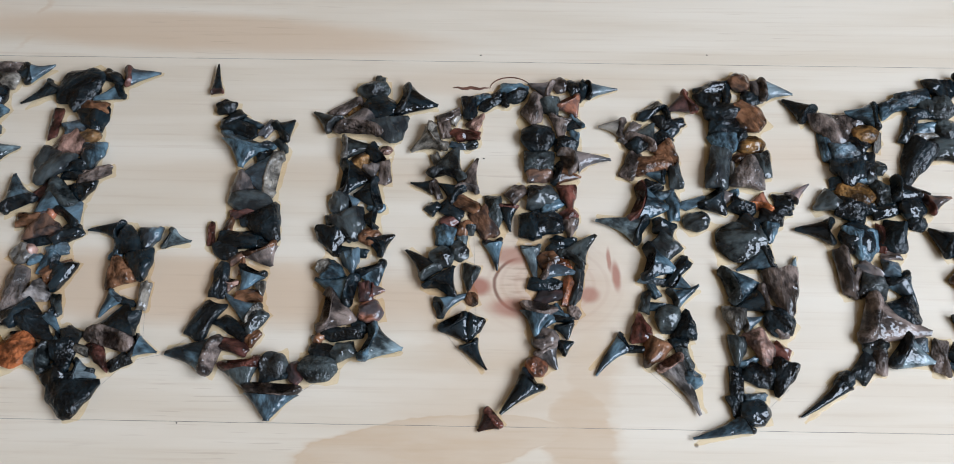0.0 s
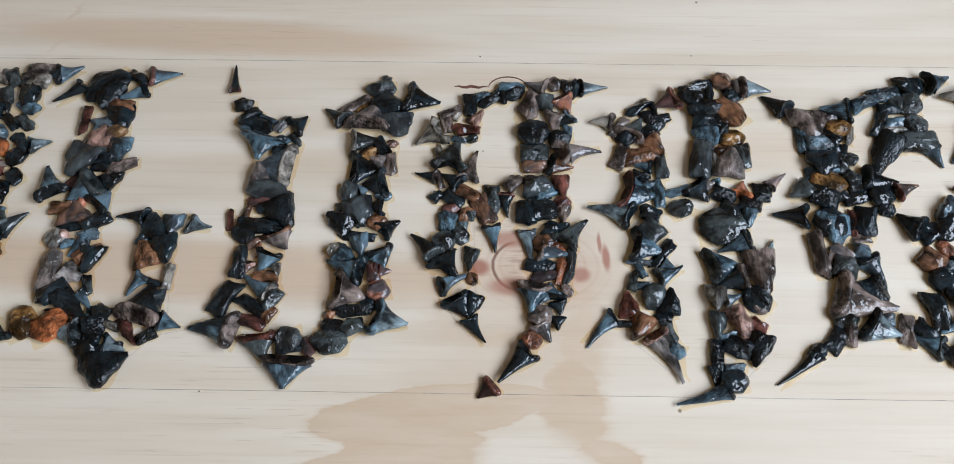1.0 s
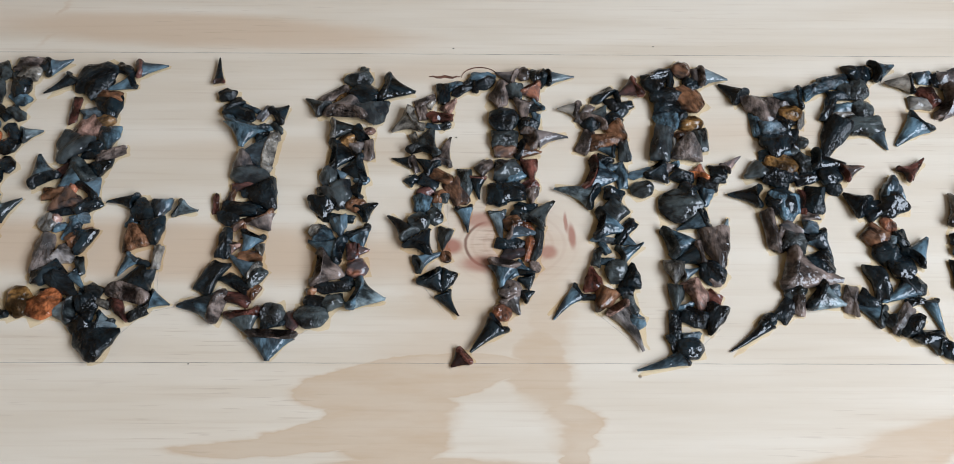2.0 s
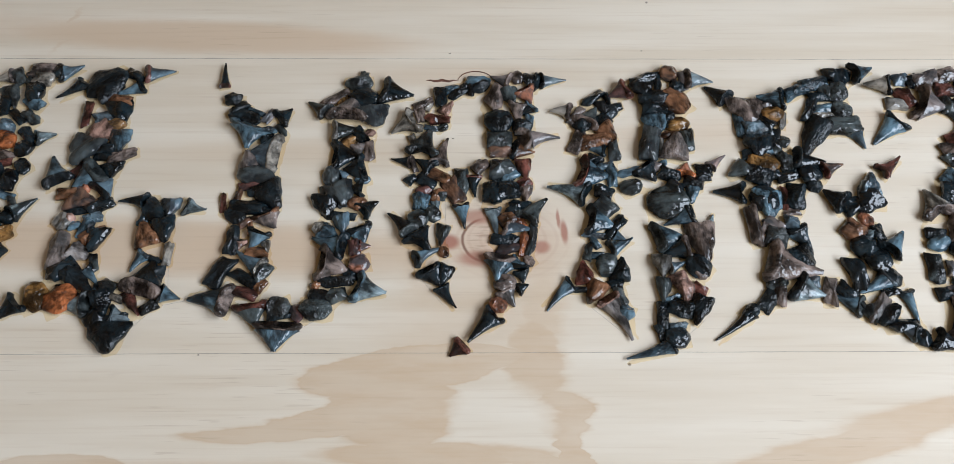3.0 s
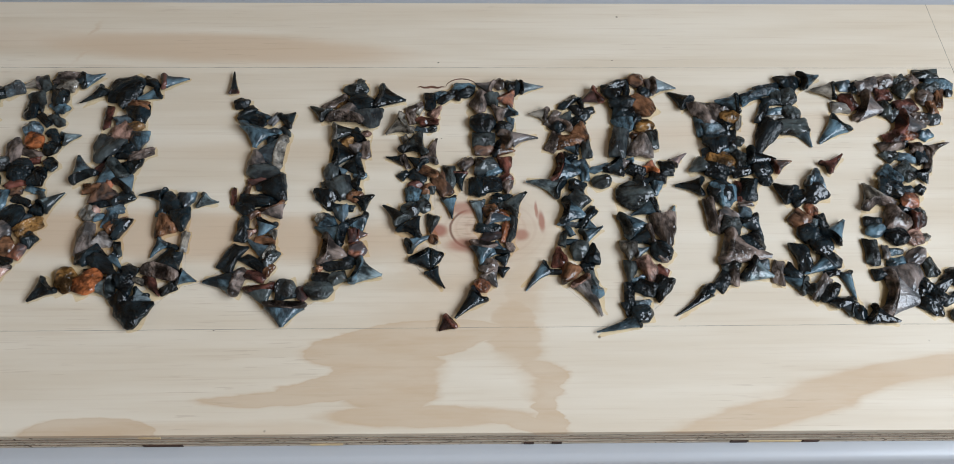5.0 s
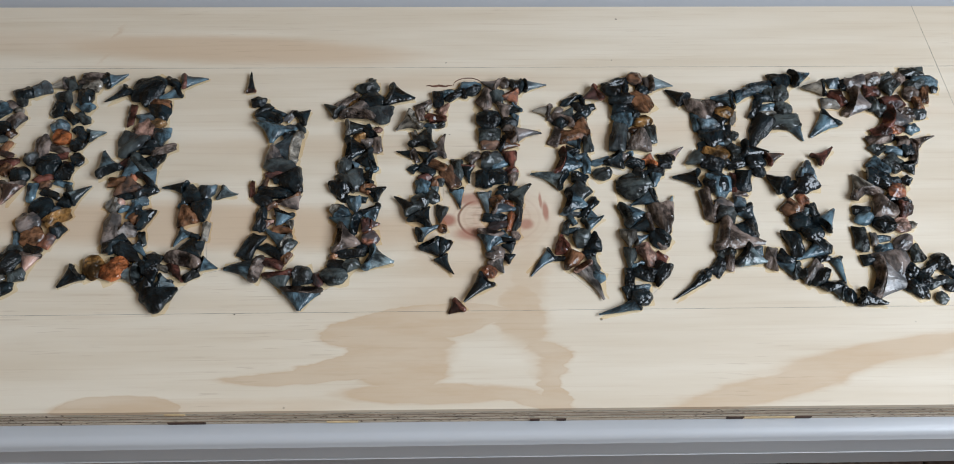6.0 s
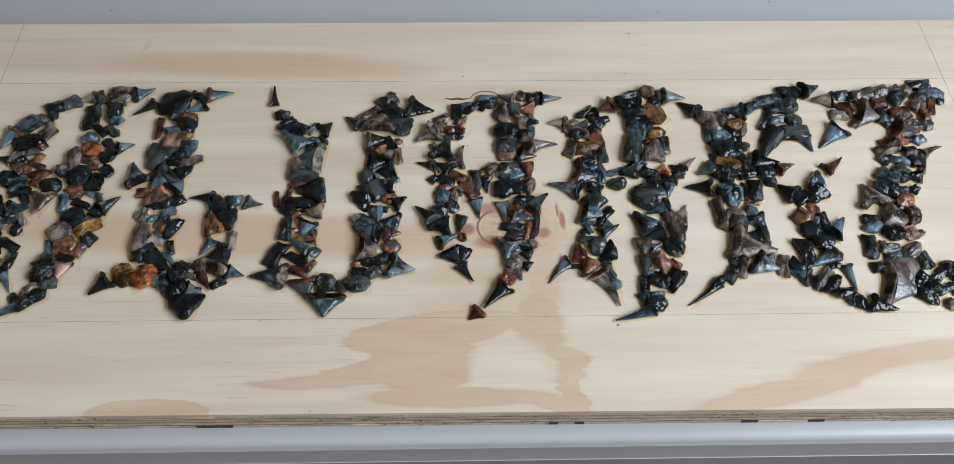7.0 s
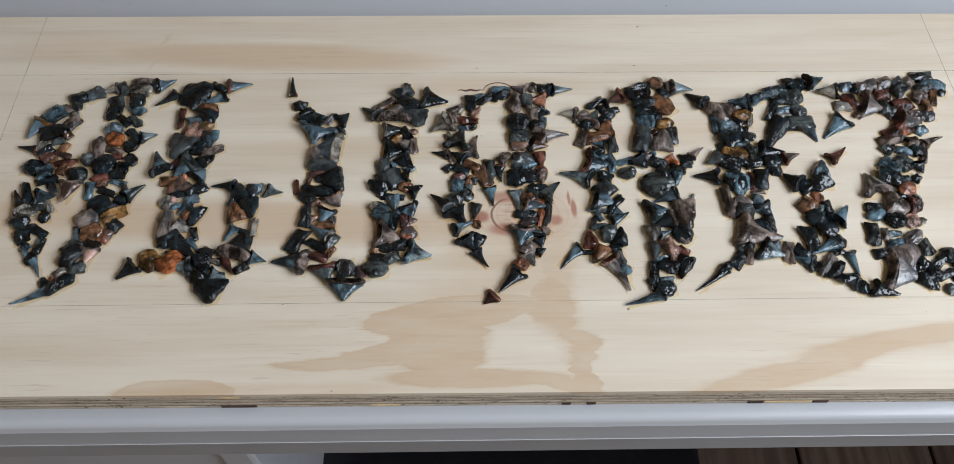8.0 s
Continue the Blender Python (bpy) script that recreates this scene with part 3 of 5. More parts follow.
def resin():
    """The hardened film round and between the teeth of the last letter, swelling from the wood."""
    cell, reach, high = 0.0008, 0.0008, 0.00025
    teeth = np.array(LETTER[1])
    pad = 0.008
    ends = teeth[:, :2] + teeth[:, 2:3] * np.stack((np.cos(teeth[:, 4]), np.sin(teeth[:, 4])), 1)
    lo = np.minimum(teeth[:, :2], ends).min(0) - pad
    hi = np.maximum(teeth[:, :2], ends).max(0) + pad
    nx, ny = int((hi[0] - lo[0]) / cell) + 2, int((hi[1] - lo[1]) / cell) + 2
    gx, gy = np.meshgrid(lo[0] + cell * np.arange(nx), lo[1] + cell * np.arange(ny), indexing="ij")
    best, second = np.full(gx.shape, 1.0), np.full(gx.shape, 1.0)
    for bx, by, a, b, turn, narrow in teeth:
        ux, uy = math.cos(turn), math.sin(turn)
        s = (gx - bx) * ux + (gy - by) * uy
        d = np.abs((gy - by) * ux - (gx - bx) * uy)
        along = np.maximum(-s, s - a)
        away = np.maximum(along, d - 0.5 * b * (1 - narrow * np.clip(s / a, 0, 1)))
        second = np.minimum(second, np.maximum(best, away))
        best = np.minimum(best, away)
    waver = 0.0004 * (np.sin(gx * 900 + 2 * np.sin(gy * 500)) + np.cos(gy * 800 + 1.5 * np.sin(gx * 700))) / 2
    edge = np.minimum(best + 0.0005, 0.5 * (best + second))
    z = np.clip(high * (1 - (edge + waver) / reach), -0.0008, high)
    lx, ly = LETTER[0].location.x, LETTER[0].location.y
    keep = z > -0.0007
    index = -np.ones(z.shape, int)
    cells = keep[:-1, :-1] | keep[1:, :-1] | keep[:-1, 1:] | keep[1:, 1:]
    used = np.zeros(z.shape, bool)
    for dx in (0, 1):
        for dy in (0, 1):
            used[dx:nx - 1 + dx, dy:ny - 1 + dy] |= cells
    index[used] = np.arange(used.sum())
    verts = [(float(p[0] - lx), float(p[1] - ly), float(p[2])) for p in np.stack((gx[used], gy[used], z[used]), 1)]
    faces = [(int(index[i, j]), int(index[i + 1, j]), int(index[i + 1, j + 1]), int(index[i, j + 1])) for i, j in zip(*np.nonzero(cells))]
    ob = new("resin_film", link_mesh("resin_film", verts, faces, RESIN, True))
    ob.parent = LETTER[0]
    ob.visible_shadow = False
    tagged(ob, "clear amber resin film on the wood")


letter(-215, 58, "slanting ornate letter of dark glossy fossil teeth with amber pieces")
tooth("T", -186.0, 190.0, 12.4, 9.5, 14, "ks")
tooth("P", -187.0, 189.0, 6.4, 8.3, 51, "k")
tooth("C", -200.0, 192.0, 13.0, 9.0, 0, "v")
tooth("C", -197.0, 188.0, 10.2, 7.8, -11, "g")
tooth("C", -207.0, 194.0, 11.7, 5.5, -59, "d")
tooth("T", -206.0, 189.0, 10.4, 7.6, -163, "vg")
tooth("C", -223.0, 182.0, 10.3, 8.1, 29, "s")
tooth("C", -232.0, 179.0, 10.3, 9.4, 29, "k")
tooth("P", -230.0, 175.0, 5.8, 7.5, 31, "d")
tooth("C", -243.0, 165.0, 12.7, 10.6, 45, "s")
tooth("P", -234.0, 172.0, 5.0, 7.6, 53, "v")
tooth("P", -229.0, 168.0, 5.0, 6.6, 37, "g")
tooth("G", -207.0, 182.0, 13.4, 8.0, -63, "d")
tooth("P", -198.0, 179.0, 9.1, 14.2, 6, "k")
tooth("C", -197.0, 175.0, 10.3, 6.6, -29, "s")
tooth("C", -200.0, 184.0, 5.0, 5.8, 37, "d")
tooth("C", -207.0, 165.0, 12.0, 7.3, 85, "k")
tooth("C", -203.0, 169.0, 12.0, 4.3, -42, "k")
tooth("P", -206.0, 156.0, 8.9, 9.8, 27, "s")
tooth("C", -196.0, 168.0, 10.6, 5.7, -41, "d")
tooth("T", -243.0, 165.0, 13.9, 11.4, -120, "os")
tooth("C", -241.0, 161.0, 4.5, 3.6, 27, "m")
tooth("C", -243.0, 154.0, 15.8, 9.8, 18, "k")
tooth("C", -229.0, 159.0, 9.4, 7.4, 58, "v")
tooth("C", -229.0, 152.0, 5.7, 4.9, 45, "b")
tooth("C", -238.0, 150.0, 8.1, 6.3, -97, "g")
tooth("T", -240.0, 144.0, 12.2, 6.7, 171, "mk")
tooth("C", -239.0, 139.0, 9.4, 6.9, 58, "k")
tooth("C", -235.0, 150.0, 7.1, 5.2, 8, "d")
tooth("C", -229.0, 141.0, 8.5, 4.8, 69, "b")
tooth("C", -231.0, 143.0, 9.8, 3.7, -24, "m")
tooth("C", -237.0, 136.0, 7.8, 5.8, 40, "m")
tooth("C", -231.0, 131.0, 10.0, 4.0, 90, "b")
tooth("P", -229.0, 134.0, 11.2, 5.3, 10, "m")
tooth("C", -225.0, 127.0, 7.6, 6.2, 67, "b")
tooth("P", -220.0, 127.0, 10.0, 10.7, -6, "k")
tooth("T", -217.0, 123.0, 14.0, 12.0, -90, "vp")
tooth("P", -241.0, 127.0, 10.2, 11.0, 79, "k")
tooth("C", -237.0, 127.0, 8.5, 8.9, 21, "s")
tooth("C", -237.0, 122.0, 12.4, 5.3, 14, "k")
tooth("C", -229.0, 122.0, 8.1, 4.5, -60, "k")
tooth("P", -213.0, 133.0, 8.9, 8.9, 63, "d")
tooth("C", -208.0, 152.0, 17.0, 8.0, -90, "v")
tooth("C", -208.0, 146.0, 14.6, 4.8, -16, "v")
tooth("P", -204.0, 149.0, 9.4, 10.3, 32, "r")
tooth("P", -194.0, 149.0, 8.1, 9.2, -30, "k")
tooth("T", -187.0, 152.0, 9.5, 7.6, 18, "ww")
tooth("C", -194.0, 158.0, 10.0, 5.6, -53, "k")
tooth("C", -201.0, 138.0, 7.3, 4.1, 16, "m")
tooth("P", -208.0, 131.0, 12.6, 13.0, 18, "k")
tooth("P", -191.0, 135.0, 6.4, 9.4, 39, "k")
tooth("C", -208.0, 124.0, 11.4, 5.4, 15, "m")
tooth("C", -204.0, 121.0, 6.1, 4.3, 9, "b")
tooth("C", -193.0, 124.0, 11.0, 7.2, 85, "k")
tooth("C", -197.0, 123.0, 9.2, 3.9, -13, "s")
tooth("C", -207.0, 122.0, 12.0, 4.9, -85, "s")
tooth("C", -202.0, 118.0, 11.2, 4.5, -27, "k")
tooth("C", -190.0, 122.0, 7.6, 3.2, -67, "d")
tooth("T", -187.0, 111.0, 12.7, 9.2, 45, "kw")
tooth("C", -192.0, 111.0, 8.1, 6.0, -7, "k")
tooth("P", -205.0, 105.0, 12.4, 11.6, 14, "k")
tooth("C", -197.0, 101.0, 9.2, 6.3, 49, "s")
tooth("C", -195.0, 97.0, 13.6, 7.2, 36, "o")
tooth("P", -208.0, 95.0, 11.4, 12.2, 38, "v")
tooth("C", -205.0, 83.0, 11.4, 2.9, 105, "s")
tooth("P", -205.0, 88.0, 11.7, 11.1, 20, "b")
tooth("C", -193.0, 84.0, 8.5, 6.1, 69, "r")
tooth("C", -191.0, 91.0, 7.8, 7.7, 50, "k")
tooth("C", -210.0, 77.0, 10.0, 7.6, 53, "d")
tooth("C", -203.0, 85.0, 10.8, 5.6, -22, "d")
tooth("T", -197.0, 81.0, 12.0, 9.3, -95, "vp")
tooth("C", -210.0, 70.0, 14.2, 9.1, 51, "k")
tooth("C", -205.0, 68.0, 8.2, 6.5, 14, "d")
tooth("C", -212.0, 64.0, 7.1, 4.9, 45, "g")
tooth("C", -214.0, 62.0, 5.4, 4.5, 22, "r")
tooth("C", -214.0, 56.0, 15.3, 7.2, 32, "k")
tooth("P", -218.0, 59.0, 5.0, 7.2, 37, "k")
tooth("T", -211.0, 58.0, 19.4, 7.2, -145, "ks")
tooth("T", -238.0, 103.0, 15.0, 8.6, 127, "gd")
tooth("C", -237.0, 109.0, 13.9, 5.0, 111, "k")
tooth("T", -235.0, 112.0, 12.0, 10.0, 0, "ks")
tooth("C", -239.0, 104.0, 8.0, 6.0, 0, "g")
tooth("C", -234.0, 106.0, 6.3, 6.6, 18, "d")
tooth("C", -228.0, 110.0, 8.6, 4.2, -54, "g")
tooth("P", -229.0, 100.0, 6.1, 7.4, 9, "k")
tooth("P", -243.0, 96.0, 10.4, 8.8, 17, "k")
tooth("C", -239.0, 92.0, 11.2, 4.1, 10, "d")
tooth("C", -230.0, 93.0, 9.4, 4.8, -32, "k")
tooth("C", -238.0, 86.0, 8.5, 8.0, 21, "k")
tooth("C", -230.0, 84.0, 5.4, 4.8, -112, "s")
tooth("C", -223.0, 87.0, 10.2, 4.3, -101, "d")
tooth("P", -229.0, 74.0, 5.1, 7.5, 11, "k")
tooth("T", -226.0, 75.0, 12.8, 5.6, -51, "ks")
tooth("C", -233.0, 82.0, 7.8, 2.8, -50, "s")
resin()

letter(-147, 59, "ornate letter of black and rust fossil teeth with a hooked foot")
tooth("T", -171.0, 185.0, 14.9, 8.4, -132, "kk")
tooth("P", -170.0, 179.0, 20.8, 13.8, 35, "k")
tooth("G", -160.0, 185.0, 13.2, 13.9, -99, "k")
tooth("C", -154.0, 192.0, 11.7, 5.7, -31, "k")
tooth("T", -143.0, 183.0, 13.4, 8.0, -153, "ks")
tooth("C", -159.0, 174.0, 12.0, 6.8, -5, "b")
tooth("T", -144.0, 189.0, 14.3, 9.4, 12, "ms")
tooth("G", -153.0, 173.0, 12.6, 11.1, -72, "k")
tooth("C", -167.0, 173.0, 15.0, 4.9, -86, "m")
tooth("C", -163.0, 163.0, 9.5, 6.6, 18, "s")
tooth("G", -159.0, 152.0, 13.0, 13.0, 90, "p")
tooth("P", -156.0, 159.0, 9.2, 6.5, 13, "o")
tooth("G", -149.0, 157.0, 13.2, 9.7, -81, "s")
tooth("G", -160.0, 153.0, 16.6, 15.1, -115, "d")
tooth("C", -164.0, 148.0, 16.1, 7.7, -7, "k")
tooth("C", -158.0, 143.0, 11.0, 4.9, -5, "k")
tooth("C", -152.0, 140.0, 13.9, 5.7, 21, "v")
tooth("G", -149.0, 139.0, 8.2, 10.7, -76, "k")
tooth("T", -169.0, 127.0, 15.7, 12.5, 117, "ks")
tooth("C", -165.0, 131.0, 11.7, 5.0, 59, "m")
tooth("T", -153.0, 135.0, 14.9, 14.2, -138, "ds")
tooth("C", -170.0, 122.0, 10.2, 6.5, 11, "b")
tooth("P", -161.0, 124.0, 5.8, 5.8, 31, "r")
tooth("G", -158.0, 115.0, 10.2, 13.3, 101, "b")
tooth("T", -152.0, 122.0, 9.2, 11.3, 49, "ks")
tooth("C", -165.0, 113.0, 11.2, 4.3, 10, "k")
tooth("C", -155.0, 113.0, 12.2, 7.2, 35, "k")
tooth("P", -166.0, 105.0, 8.1, 7.7, 60, "g")
tooth("P", -164.0, 108.0, 5.8, 5.3, 31, "p")
tooth("C", -161.0, 106.0, 6.1, 4.3, 9, "s")
tooth("C", -155.0, 109.0, 8.2, 4.4, 14, "s")
tooth("C", -154.0, 100.0, 11.2, 5.3, 80, "s")
tooth("G", -154.0, 99.0, 11.4, 6.4, 38, "b")
tooth("G", -147.0, 105.0, 12.0, 10.2, -95, "k")
tooth("C", -161.0, 85.0, 18.0, 8.8, 93, "v")
tooth("G", -157.0, 95.0, 8.9, 8.9, -27, "l")
tooth("C", -145.0, 84.0, 9.2, 3.9, 103, "d")
tooth("C", -164.0, 81.0, 13.6, 7.8, 36, "k")
tooth("G", -157.0, 86.0, 17.7, 8.5, -43, "k")
tooth("T", -149.0, 86.0, 10.6, 5.6, -49, "ks")
tooth("C", -142.0, 79.0, 8.5, 5.6, -21, "d")
tooth("T", -141.0, 77.0, 7.1, 4.9, -135, "ks")
tooth("T", -172.0, 71.0, 12.0, 10.5, -132, "kk")
tooth("P", -171.0, 71.0, 10.8, 12.4, 22, "o")
tooth("P", -162.0, 68.0, 13.9, 11.7, 30, "r")
tooth("C", -159.0, 78.0, 11.2, 4.0, -27, "k")
tooth("T", -143.0, 69.0, 13.0, 11.2, -176, "dw")
tooth("G", -140.0, 75.0, 11.4, 8.7, -75, "k")
tooth("T", -135.0, 65.0, 9.1, 7.7, -6, "kw")
tooth("P", -143.0, 60.0, 8.5, 8.5, 45, "k")
tooth("C", -137.0, 61.0, 10.8, 4.5, 22, "k")
tooth("G", -133.0, 62.0, 14.1, 15.6, -82, "k")
tooth("C", -139.0, 74.0, 9.5, 3.2, -18, "g")
tooth("G", -130.0, 75.0, 13.0, 5.3, -58, "m")
tooth("T", -124.0, 73.0, 16.5, 17.2, 76, "vk")
tooth("C", -123.0, 66.0, 8.1, 4.5, 30, "d")
tooth("G", -119.0, 87.0, 10.2, 5.9, -79, "k")
tooth("T", -116.0, 74.0, 9.2, 8.0, -13, "ks")
tooth("T", -125.0, 93.0, 10.0, 6.4, -127, "ss")
tooth("C", -116.0, 87.0, 11.0, 4.0, 90, "g")
tooth("C", -124.0, 91.0, 6.3, 2.8, -18, "k")
tooth("G", -125.0, 96.0, 12.4, 9.9, 104, "b")
tooth("G", -121.0, 110.0, 12.6, 9.8, -72, "k")
tooth("T", -129.0, 118.0, 12.2, 7.7, 171, "kk")
tooth("G", -125.0, 109.0, 12.2, 10.9, 99, "k")
tooth("C", -130.0, 106.0, 7.3, 4.4, 74, "s")
tooth("G", -119.0, 120.0, 10.0, 8.9, -84, "s")
tooth("T", -113.0, 116.0, 9.5, 8.2, -18, "dw")
resin()

letter(-63, 58, "two-stemmed ornate letter of dark, maroon and grey fossil teeth")
tooth("S", -105.0, 182.0, 14.1, 4.9, 98, "mk")
tooth("C", -104.0, 176.0, 8.2, 7.0, -14, "k")
tooth("C", -101.0, 165.0, 11.3, 5.7, 45, "k")
tooth("Y", -88.0, 160.0, 13.3, 20.5, -103, "ss")
tooth("C", -99.0, 168.0, 14.8, 7.1, -28, "k")
tooth("C", -93.0, 170.0, 9.8, 2.7, -24, "s")
tooth("C", -84.0, 161.0, 9.4, 4.1, 58, "v")
tooth("T", -78.0, 162.0, 9.2, 10.0, 41, "kk")
tooth("C", -78.0, 160.0, 7.8, 3.6, -50, "d")
tooth("C", -85.0, 151.0, 7.6, 5.4, 23, "k")
tooth("G", -87.0, 132.0, 13.3, 9.0, 103, "v")
tooth("T", -74.0, 143.0, 15.1, 18.7, 172, "gs")
tooth("P", -92.0, 132.0, 17.0, 8.9, -3, "d")
tooth("C", -91.0, 126.0, 12.2, 4.1, 9, "m")
tooth("G", -80.0, 128.0, 15.7, 13.4, -63, "k")
tooth("C", -87.0, 124.0, 8.2, 4.9, -14, "k")
tooth("C", -96.0, 113.0, 10.0, 3.0, 96, "m")
tooth("C", -91.0, 118.0, 7.1, 3.1, 82, "b")
tooth("C", -94.0, 115.0, 17.0, 8.0, 0, "k")
tooth("P", -94.0, 114.0, 10.0, 6.6, -37, "k")
tooth("C", -86.0, 116.0, 12.2, 4.9, -9, "k")
tooth("T", -78.0, 113.0, 9.8, 11.7, -66, "bv")
tooth("C", -88.0, 106.0, 7.2, 3.6, 34, "b")
tooth("C", -83.0, 101.0, 7.0, 2.0, 90, "b")
tooth("C", -90.0, 92.0, 14.0, 6.0, 90, "k")
tooth("T", -87.0, 100.0, 8.2, 7.5, -104, "pp")
tooth("T", -78.0, 104.0, 9.5, 9.8, -108, "ks")
tooth("C", -84.0, 92.0, 10.0, 5.1, 6, "b")
tooth("G", -76.0, 99.0, 6.3, 4.1, -72, "g")
tooth("C", -89.0, 91.0, 15.7, 8.0, -117, "k")
tooth("C", -89.0, 85.0, 13.9, 5.3, -30, "k")
tooth("T", -75.0, 85.0, 14.8, 8.9, 152, "gs")
tooth("C", -79.0, 80.0, 10.0, 7.0, 53, "d")
tooth("C", -77.0, 75.0, 6.4, 4.2, 51, "b")
tooth("T", -86.0, 70.0, 17.5, 13.6, 167, "vs")
tooth("C", -88.0, 76.0, 12.4, 5.1, -14, "m")
tooth("T", -78.0, 70.0, 11.2, 14.0, -80, "md")
tooth("P", -71.0, 66.0, 9.5, 9.5, 18, "d")
tooth("C", -71.0, 63.0, 10.2, 4.1, 11, "k")
tooth("P", -60.0, 69.0, 8.2, 5.1, -76, "m")
tooth("P", -58.0, 67.0, 13.0, 10.0, 0, "d")
tooth("T", -66.0, 61.0, 12.0, 18.0, -90, "vs")
tooth("P", -48.0, 184.0, 13.0, 9.1, 4, "d")
tooth("C", -41.0, 183.0, 9.2, 4.1, 77, "d")
tooth("P", -45.0, 177.0, 14.3, 10.8, -12, "k")
tooth("T", -31.0, 180.0, 15.5, 15.0, -15, "kk")
tooth("C", -58.0, 171.0, 15.0, 5.2, 37, "v")
tooth("P", -50.0, 171.0, 6.7, 4.5, 63, "o")
tooth("T", -55.0, 166.0, 11.4, 8.8, 142, "dd")
tooth("C", -55.0, 168.0, 7.1, 5.1, 8, "v")
tooth("T", -46.0, 162.0, 14.1, 18.8, 82, "vv")
tooth("G", -35.0, 170.0, 11.4, 15.5, -75, "d")
tooth("T", -52.0, 156.0, 14.0, 10.0, 4, "gd")
tooth("C", -42.0, 158.0, 10.0, 5.6, -53, "k")
tooth("P", -37.0, 156.0, 5.0, 4.0, 0, "p")
tooth("P", -47.0, 149.0, 7.2, 6.7, 34, "o")
tooth("C", -35.0, 151.0, 11.0, 5.0, -85, "v")
tooth("G", -37.0, 146.0, 6.3, 6.0, 162, "v")
tooth("T", -52.0, 143.0, 12.0, 16.0, 0, "kk")
tooth("T", -35.0, 136.0, 10.2, 13.3, -169, "kk")
tooth("P", -40.0, 130.0, 7.0, 4.0, 0, "s")
tooth("P", -52.0, 136.0, 9.5, 7.3, -72, "d")
tooth("T", -48.0, 131.0, 5.4, 8.5, 22, "ds")
tooth("C", -55.0, 124.0, 6.1, 4.9, 9, "d")
tooth("G", -48.0, 128.0, 13.6, 12.4, -73, "d")
tooth("T", -35.0, 125.0, 7.0, 10.0, 180, "kk")
tooth("G", -52.0, 122.0, 11.2, 12.2, -80, "k")
tooth("C", -47.0, 116.0, 5.0, 4.2, 53, "d")
tooth("P", -42.0, 116.0, 8.5, 7.3, 21, "b")
tooth("T", -37.0, 112.0, 9.9, 9.2, 45, "kk")
tooth("C", -53.0, 112.0, 15.0, 4.0, -4, "k")
tooth("G", -45.0, 112.0, 10.2, 7.1, -79, "s")
tooth("P", -55.0, 102.0, 7.1, 7.1, 45, "g")
tooth("G", -53.0, 104.0, 8.5, 8.2, -21, "s")
tooth("T", -37.0, 106.0, 9.8, 10.8, -66, "ks")
tooth("T", -41.0, 95.0, 15.3, 12.0, 169, "ks")
tooth("C", -39.0, 100.0, 9.2, 5.1, -77, "m")
tooth("T", -37.0, 96.0, 6.0, 6.0, 0, "mr")
tooth("P", -40.0, 87.0, 9.2, 8.5, 13, "r")
tooth("T", -53.0, 88.0, 13.2, 15.0, -9, "vv")
tooth("C", -52.0, 79.0, 16.0, 5.1, 4, "k")
tooth("P", -41.0, 81.0, 5.0, 6.4, 37, "k")
tooth("C", -54.0, 76.0, 5.0, 4.2, 53, "b")
tooth("P", -55.0, 74.0, 12.4, 5.8, -14, "k")
tooth("C", -48.0, 72.0, 9.2, 6.3, 13, "d")
tooth("T", -37.0, 77.0, 13.6, 13.3, -17, "sw")
resin()

letter(12, 51, "ornate letter of fossil teeth glued over the knot in the board")
tooth("C", -3.0, 182.0, 12.0, 6.0, -85, "k")
tooth("C", -1.0, 180.0, 7.6, 5.0, 23, "s")
tooth("C", 1.0, 176.0, 10.3, 4.9, 29, "k")
tooth("C", 6.0, 181.0, 6.4, 4.4, 39, "k")
tooth("C", 11.0, 185.0, 8.1, 3.0, -83, "k")
tooth("C", 9.0, 186.0, 12.0, 5.0, 5, "s")
tooth("P", 12.0, 181.0, 9.8, 6.3, 24, "k")
tooth("T", 31.0, 185.0, 10.4, 8.9, 163, "vv")
tooth("P", 31.0, 188.0, 6.1, 6.9, 9, "v")
tooth("G", 40.0, 191.0, 9.1, 6.2, -96, "k")
tooth("C", 45.0, 191.0, 11.7, 4.1, -110, "k")
tooth("T", 44.0, 186.0, 13.0, 8.0, 4, "kw")
tooth("T", 36.0, 181.0, 9.4, 10.2, -58, "rr")
tooth("C", 21.0, 169.0, 15.5, 8.5, 75, "v")
tooth("G", 28.0, 181.0, 9.8, 9.7, -66, "d")
tooth("C", -15.0, 170.0, 10.3, 4.9, 29, "v")
tooth("C", -13.0, 171.0, 9.2, 5.1, -77, "v")
tooth("C", -9.0, 168.0, 5.4, 2.6, 68, "g")
tooth("Y", -13.0, 163.0, 13.9, 13.7, -150, "gg")
tooth("C", -10.0, 163.0, 12.0, 6.0, 0, "m")
tooth("G", -2.0, 166.0, 8.6, 5.6, 54, "p")
tooth("C", -10.0, 159.0, 7.1, 3.0, -8, "s")
tooth("P", -4.0, 158.0, 5.4, 4.1, 22, "d")
tooth("T", -11.0, 142.0, 16.3, 14.3, 79, "dd")
tooth("C", -16.0, 155.0, 8.5, 3.5, -69, "g")
tooth("T", -3.0, 137.0, 15.1, 9.2, 82, "vv")
